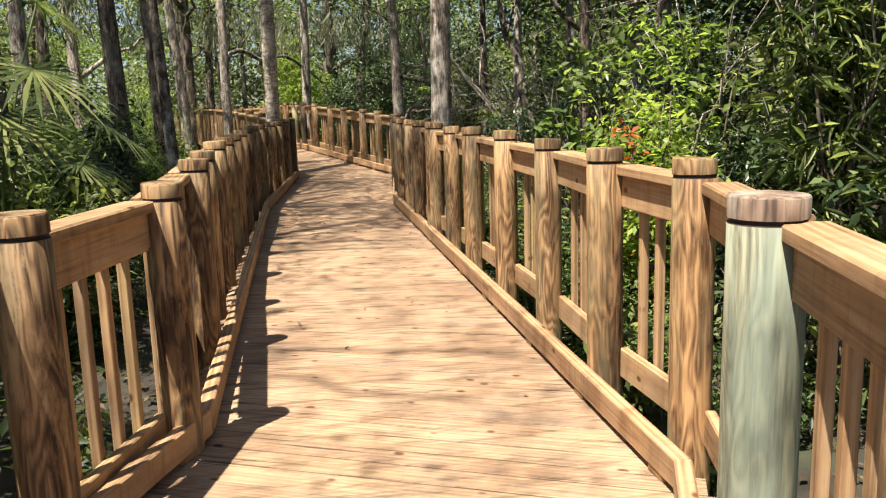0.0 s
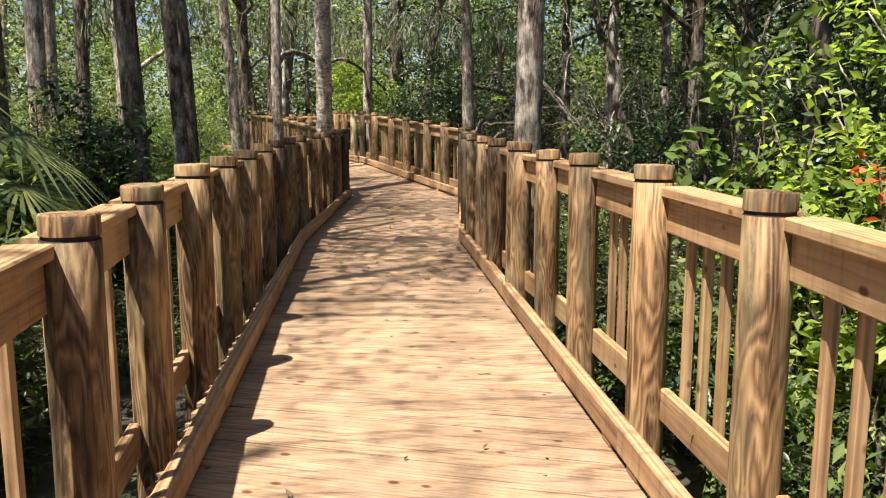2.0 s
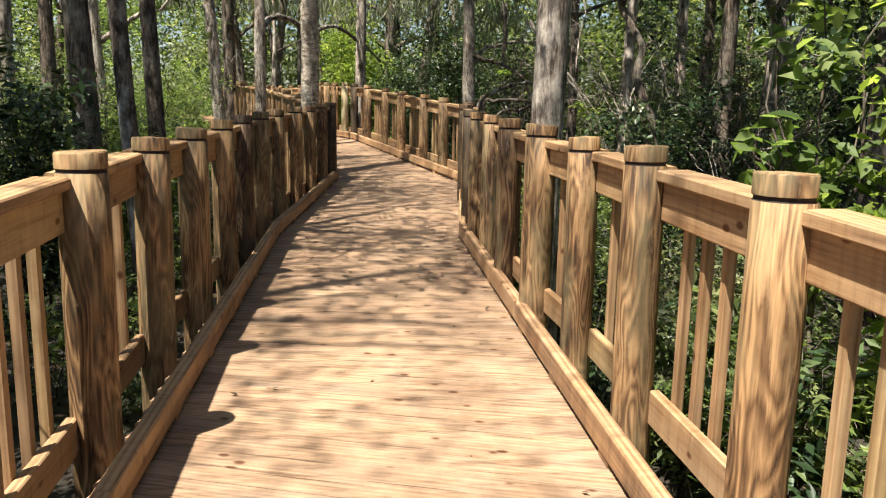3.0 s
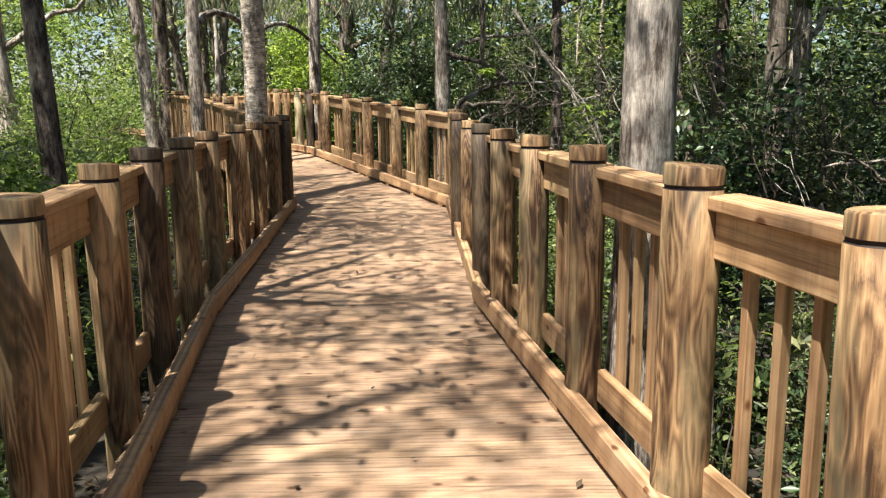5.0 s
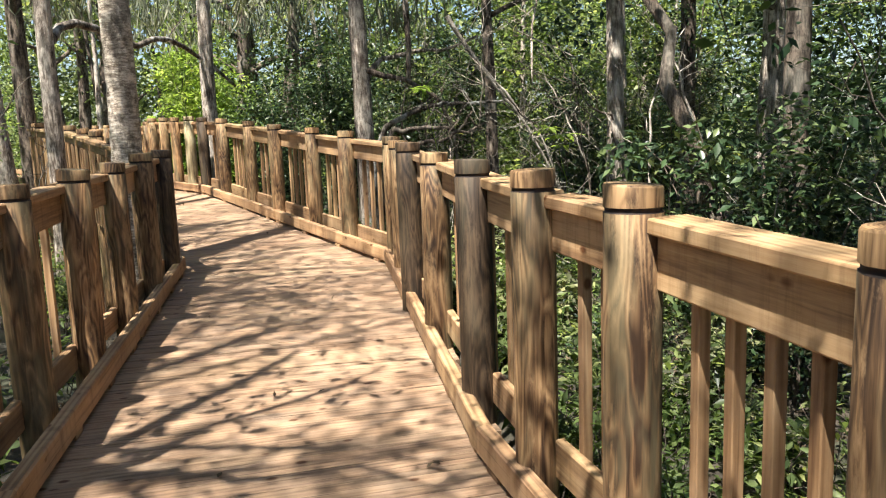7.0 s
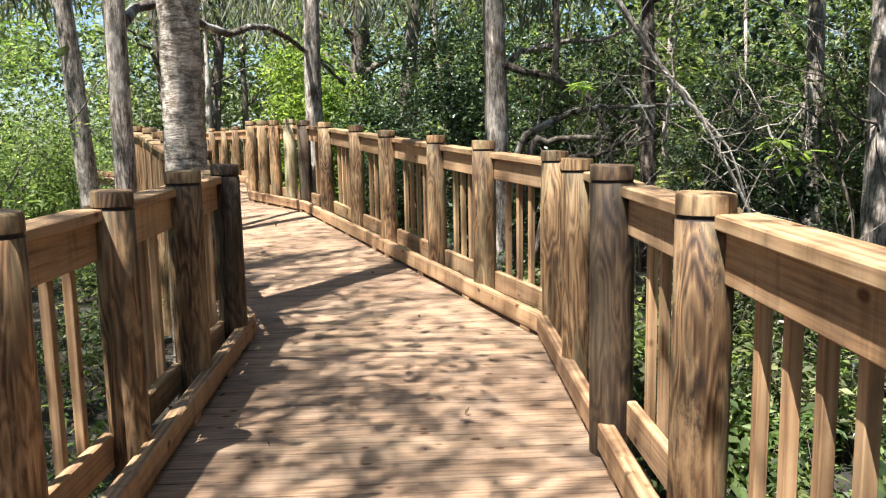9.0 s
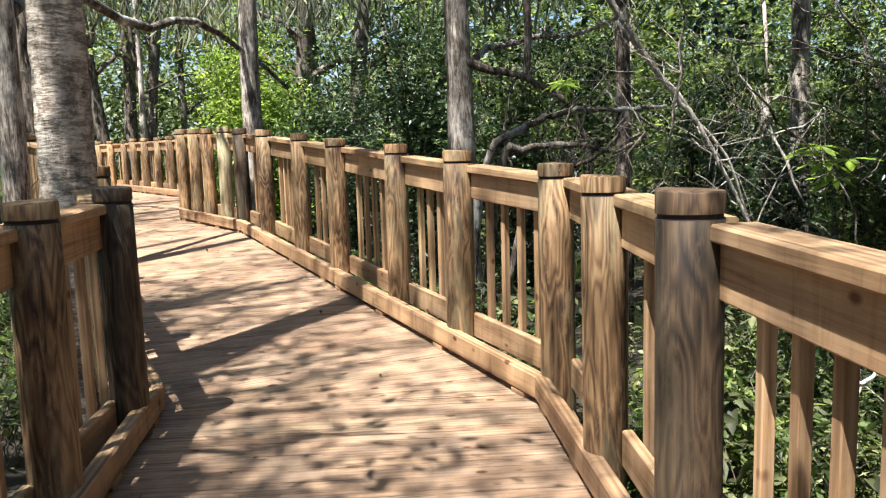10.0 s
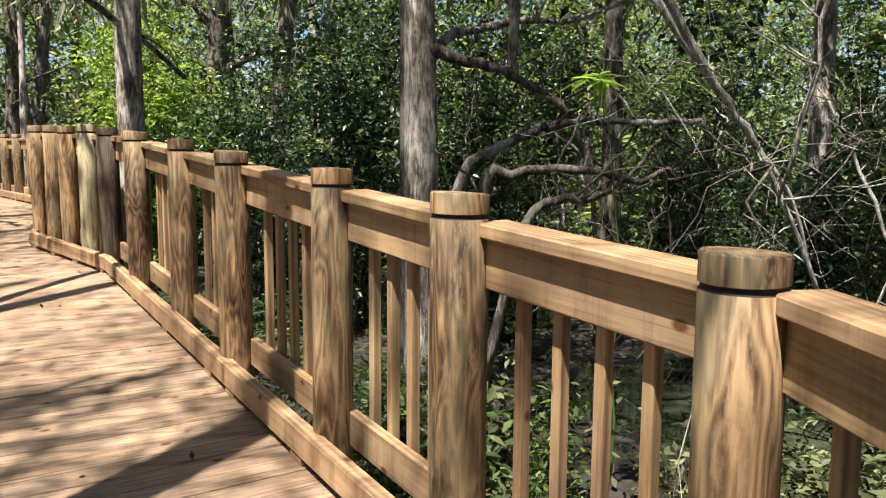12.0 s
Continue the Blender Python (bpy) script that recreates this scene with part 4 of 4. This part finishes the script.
def sprig(x, y, z, whorls, size, seed, label):
    """A thin stem with whorls of lance-shaped leaves near its top."""
    rng = np.random.default_rng(seed)
    thing = empty("sprig", (x, y, GROUND))
    back = Matrix.Translation((-x, -y, -GROUND))
    top = Vector((x, y, z))
    st = link_mesh("stem", *tube(bent((x + 0.25, y + 0.3, GROUND), top, 8, (0.15, 0.1, 0), seed, 0.015), [0.010 - 0.0008 * j for j in range(9)], 5), LEAF_SUNLIT, thing, smooth=True)
    st.matrix_basis = back
    for w in range(whorls):
        hub = top + Vector((rng.uniform(-0.16, 0.16), rng.uniform(-0.12, 0.12), rng.uniform(-0.16, 0.12))) if w else top
        sh = link_mesh("shoot", *tube(bent(top + Vector((0, 0, -0.14)), hub, 4, (0, 0, 0.02), w, 0.004), [0.004] * 5, 5), LEAF_SUNLIT, thing)
        sh.matrix_basis = back
        for k in range(7):
            a = k * 0.9 + rng.uniform(-0.25, 0.25)
            d = Vector((math.cos(a), math.sin(a), rng.uniform(-0.45, 0.25))).normalized()
            side = d.cross(Vector((0, 0, 1))).normalized()
            ln = size * rng.uniform(0.75, 1.15)
            droop = Vector((0, 0, -0.18 * ln))
            ring = ((0.0, 0.02), (0.3, 0.13), (0.6, 0.15), (0.85, 0.08), (1.0, 0.0))
            verts, faces = [], []
            for f, wd in ring:
                c = hub + d * (ln * f) + droop * f * f
                verts += [tuple(c - side * ln * wd + Vector((0, 0, 0.03 * ln * (wd > 0.05)))), tuple(c), tuple(c + side * ln * wd + Vector((0, 0, 0.03 * ln * (wd > 0.05))))]
            for j in range(4):
                i0 = j * 3
                faces += [(i0, i0 + 1, i0 + 4, i0 + 3), (i0 + 1, i0 + 2, i0 + 5, i0 + 4)]
            lf = link_mesh("leaf", verts, faces, LEAF_SUNLIT, thing, smooth=True)
            lf.matrix_basis = back
    tagged(thing, label, "sprig")


sprig(3.72, 16.55, 1.55, 5, 0.19, 830, "pale green sprig of large drooping leaves")
sprig(2.62, 18.3, 2.18, 3, 0.16, 831, "light whorled leaves on a thin stem")
sprig(2.35, 6.9, 1.05, 3, 0.13, 832, "light green seedling beside the railing")
bare_branch((4.3, 13.6, -0.5), (3.5, 15.3, 4.2), 0.10, (0.0, 0, 0.1), BARK_DARK, "dark leaning dead trunk in the thicket", 69, 4, "leaning_log")
rngb = random.Random(21)
for i in range(80):
    if i < 60:
        a = (rngb.uniform(2.6, 5.6), rngb.uniform(3, 24), rngb.uniform(0.2, 2.4))
    else:
        a = (rngb.uniform(-5.5, -2.6), rngb.uniform(3, 24), rngb.uniform(0.2, 2.0))
    b = (a[0] + rngb.uniform(-1.1, 1.1), a[1] + rngb.uniform(-0.9, 0.9), a[2] + rngb.uniform(-0.2, 2.0))
    bare_branch(a, b, rngb.uniform(0.006, 0.017), (rngb.uniform(-0.2, 0.2), 0, rngb.uniform(-0.1, 0.3)), rngb.choice((TWIG, BARK_GREY, BARK_DARK, BARK_DARK)), "thin bare twiggy branch in the undergrowth", 1200 + i, 7)


for i in range(34):
    a = (rngb.uniform(2.9, 5.2), rngb.uniform(16.0, 20.5), rngb.uniform(0.3, 2.8))
    b = (a[0] + rngb.uniform(-1.0, 1.0), a[1] + rngb.uniform(-0.6, 0.6), a[2] + rngb.uniform(-0.9, 1.3))
    bare_branch(a, b, rngb.uniform(0.004, 0.009), (0, 0, rngb.uniform(-0.1, 0.2)), rngb.choice((TWIG, BARK_DARK)), "thin pale dead twigs tangled in the thicket", 1900 + i, 6)


def palmetto(x, y, h, fans, seed, label, size=0.75):
    """Fan leaves of narrow blades on thin stalks."""
    rng = np.random.default_rng(seed)
    thing = empty("palmetto", (x, y, GROUND))
    back = Matrix.Translation((-x, -y, -GROUND))
    for k in range(fans):
        ang = rng.uniform(0, 2 * math.pi)
        out = Vector((math.cos(ang), math.sin(ang), 0))
        root = Vector((x, y, GROUND))
        hub = root + out * rng.uniform(0.3, 0.8) + Vector((0, 0, h * rng.uniform(0.6, 1.0)))
        st = link_mesh("stalk", *tube(bent(root, hub, 6, out * -0.15, seed + k, 0.01), [0.012 - 0.0008 * j for j in range(7)], 5), LEAF_A, thing, smooth=True)
        st.matrix_basis = back
        verts, faces = [], []
        side = Vector((-out.y, out.x, 0))
        face_up = (out * 0.6 + Vector((0, 0, 0.8))).normalized()
        tip_dir = (face_up.cross(side)) * -1
        for b in range(22):
            t = (b / 21 - 0.5) * 4.4
            d = (tip_dir * math.cos(t) + side * math.sin(t)).normalized()
            w = d.cross(face_up).normalized() * 0.018
            ln = size * rng.uniform(0.8, 1.05)
            i0 = len(verts)
            droop = Vector((0, 0, -0.16 * ln))
            verts += [tuple(hub - w * 0.3), tuple(hub + w * 0.3), tuple(hub + d * ln * 0.6 + w), tuple(hub + d * ln * 0.6 - w), tuple(hub + d * ln + droop)]
            faces += [(i0, i0 + 1, i0 + 2, i0 + 3), (i0 + 3, i0 + 2, i0 + 4)]
        fan = link_mesh("fan_leaf", verts, faces, LEAF_A, thing)
        fan.matrix_basis = back
    tagged(thing, label, "palmetto")


palmetto(-2.35, 6.2, 3.0, 6, 2001, "green palmetto with spiky fan leaves among shrubs", 0.6)
palmetto(-3.1, 4.6, 2.7, 9, 2002, "tall green palmetto with spiky fan leaves")
palmetto(-2.6, 8.0, 2.0, 8, 2003, "green palmetto among dark shrubs", 0.6)
shrub(3.0, 4.0, 3.6, 0.5, LEAF_A, "tall cane-like plant with long narrow leaves", 2006, 3200, 0.15, 12, 0.2, stretch=8, droop=0.6)
for i, (x, y, h) in enumerate(((-2.4, 3.4, 2.6), (-3.2, 5.0, 3.3), (-3.0, 6.6, 3.0), (-2.2, 6.6, 1.8), (-3.4, 8.6, 3.4), (-2.7, 10.8, 2.4), (-3.9, 3.6, 3.6), (-4.4, 6.4, 3.8))):
    shrub(x, y, h, 0.85, (LEAF_A, LEAF_OLIVE, LEAF_DARK_SHADED)[i % 3], "dense green swamp shrub close to the railing", 2100 + i, 3400, 0.10, 8, 0.2)


def deck_leaves():
    rng = np.random.default_rng(5)
    ys = rng.uniform(0.5, 22, 70)
    p = []
    for y in ys:
        xl = float(np.interp(y, [q[1] for q in EDGE_L], [q[0] for q in EDGE_L]))
        xr = float(np.interp(y, [q[1] for q in EDGE_R], [q[0] for q in EDGE_R]))
        p.append((xl + (xr - xl) * rng.uniform(0.02, 0.98), y, level(y) + 0.006))
    ob = leaf_mesh("fallen_leaves", p, 0.04, LITTER, None, 6, stretch=1.9, droop=0.0, flat=0.97)
    tagged(ob, "small dry brown leaves lying on the planks", "fallen leaves", kind="stuff")


deck_leaves()


def moss(x, y, z, n, seed, w=0.5):
    rng = np.random.default_rng(seed)
    p = np.stack([rng.normal(x, w, n), rng.normal(y, w, n), z + rng.uniform(-0.5, 0.6, n)], axis=1)
    ob = leaf_mesh("hanging_moss", p, 0.42, MOSS, None, seed, stretch=16, droop=2.6, flat=0.1)
    tagged(ob, "grey-green moss hanging in strands from limbs", "moss", kind="stuff")


for i, (x, y, z) in enumerate(((-1.0, 27.0, 4.3), (0.6, 26.5, 4.6), (1.6, 24.0, 4.2), (-3.0, 26.5, 4.6), (-4.6, 24.0, 4.4), (-1.8, 30, 5.2), (2.9, 21.5, 3.9), (-5.5, 20, 4.2))):
    moss(x, y, z, 260, 1400 + i)


def far_woods(name, x0, x1, y0, y1, z1, n_clumps, per, size, mat, seed, label, radius=0.9):
    rng = np.random.default_rng(seed)
    c = np.stack([rng.uniform(x0, x1, n_clumps), rng.uniform(y0, y1, n_clumps), GROUND + z1 * rng.uniform(0.0, 1.0, n_clumps) ** 1.5], axis=1)
    ob = leaf_mesh(name, clumps(rng, c, radius, per), size, mat, None, seed)
    tagged(ob, label, "woods", kind="stuff")


# no haze in the air: the grey-green leaf colour of the distant belts carries it
far_woods("far_woods", 2, 30, 44, 56, 13, 800, 60, 0.40, LEAF_GREY_HAZE, 71, "far green woods with haze in the leaf colour", 1.4)
far_woods("far_woods", -40, 2, 46, 58, 16, 1250, 60, 0.38, LEAF_GREY_HAZE, 76, "far woods paled by haze in the leaf colour", 1.5)
far_woods("far_woods", -30, -9, 2, 44, 11, 800, 75, 0.19, LEAF_GREY_HAZE, 72, "grey-green woods across the swamp", 1.0)
far_woods("far_woods", -26, -8, 0, 44, 9, 800, 75, 0.19, LEAF_A, 77, "green woods across the swamp", 1.0)
# pale leaf colour stands in for sun on this thicket
far_woods("far_woods", -13, -6.5, 26, 42, 6, 170, 80, 0.16, LEAF_LIGHT, 78, "sunlit thicket beside the far deck", 0.9)
far_woods("far_woods", 3.5, 26, 28, 44, 10, 1200, 70, 0.24, LEAF_A, 73, "shaded green woods", 1.0)
# dark leaf colour here stands for the shade under the right-hand canopy
far_woods("far_woods", 9.5, 22, -4, 28, 10, 1400, 70, 0.21, LEAF_DARK_SHADED, 74, "woods across the swamp with shade in the dark leaf colour", 0.9)
far_woods("far_woods", -9, 3.5, 41, 47, 9, 300, 70, 0.28, LEAF_GREY_HAZE, 75, "woods at the end of the way, haze in the leaf colour", 1.2)

build_deck()
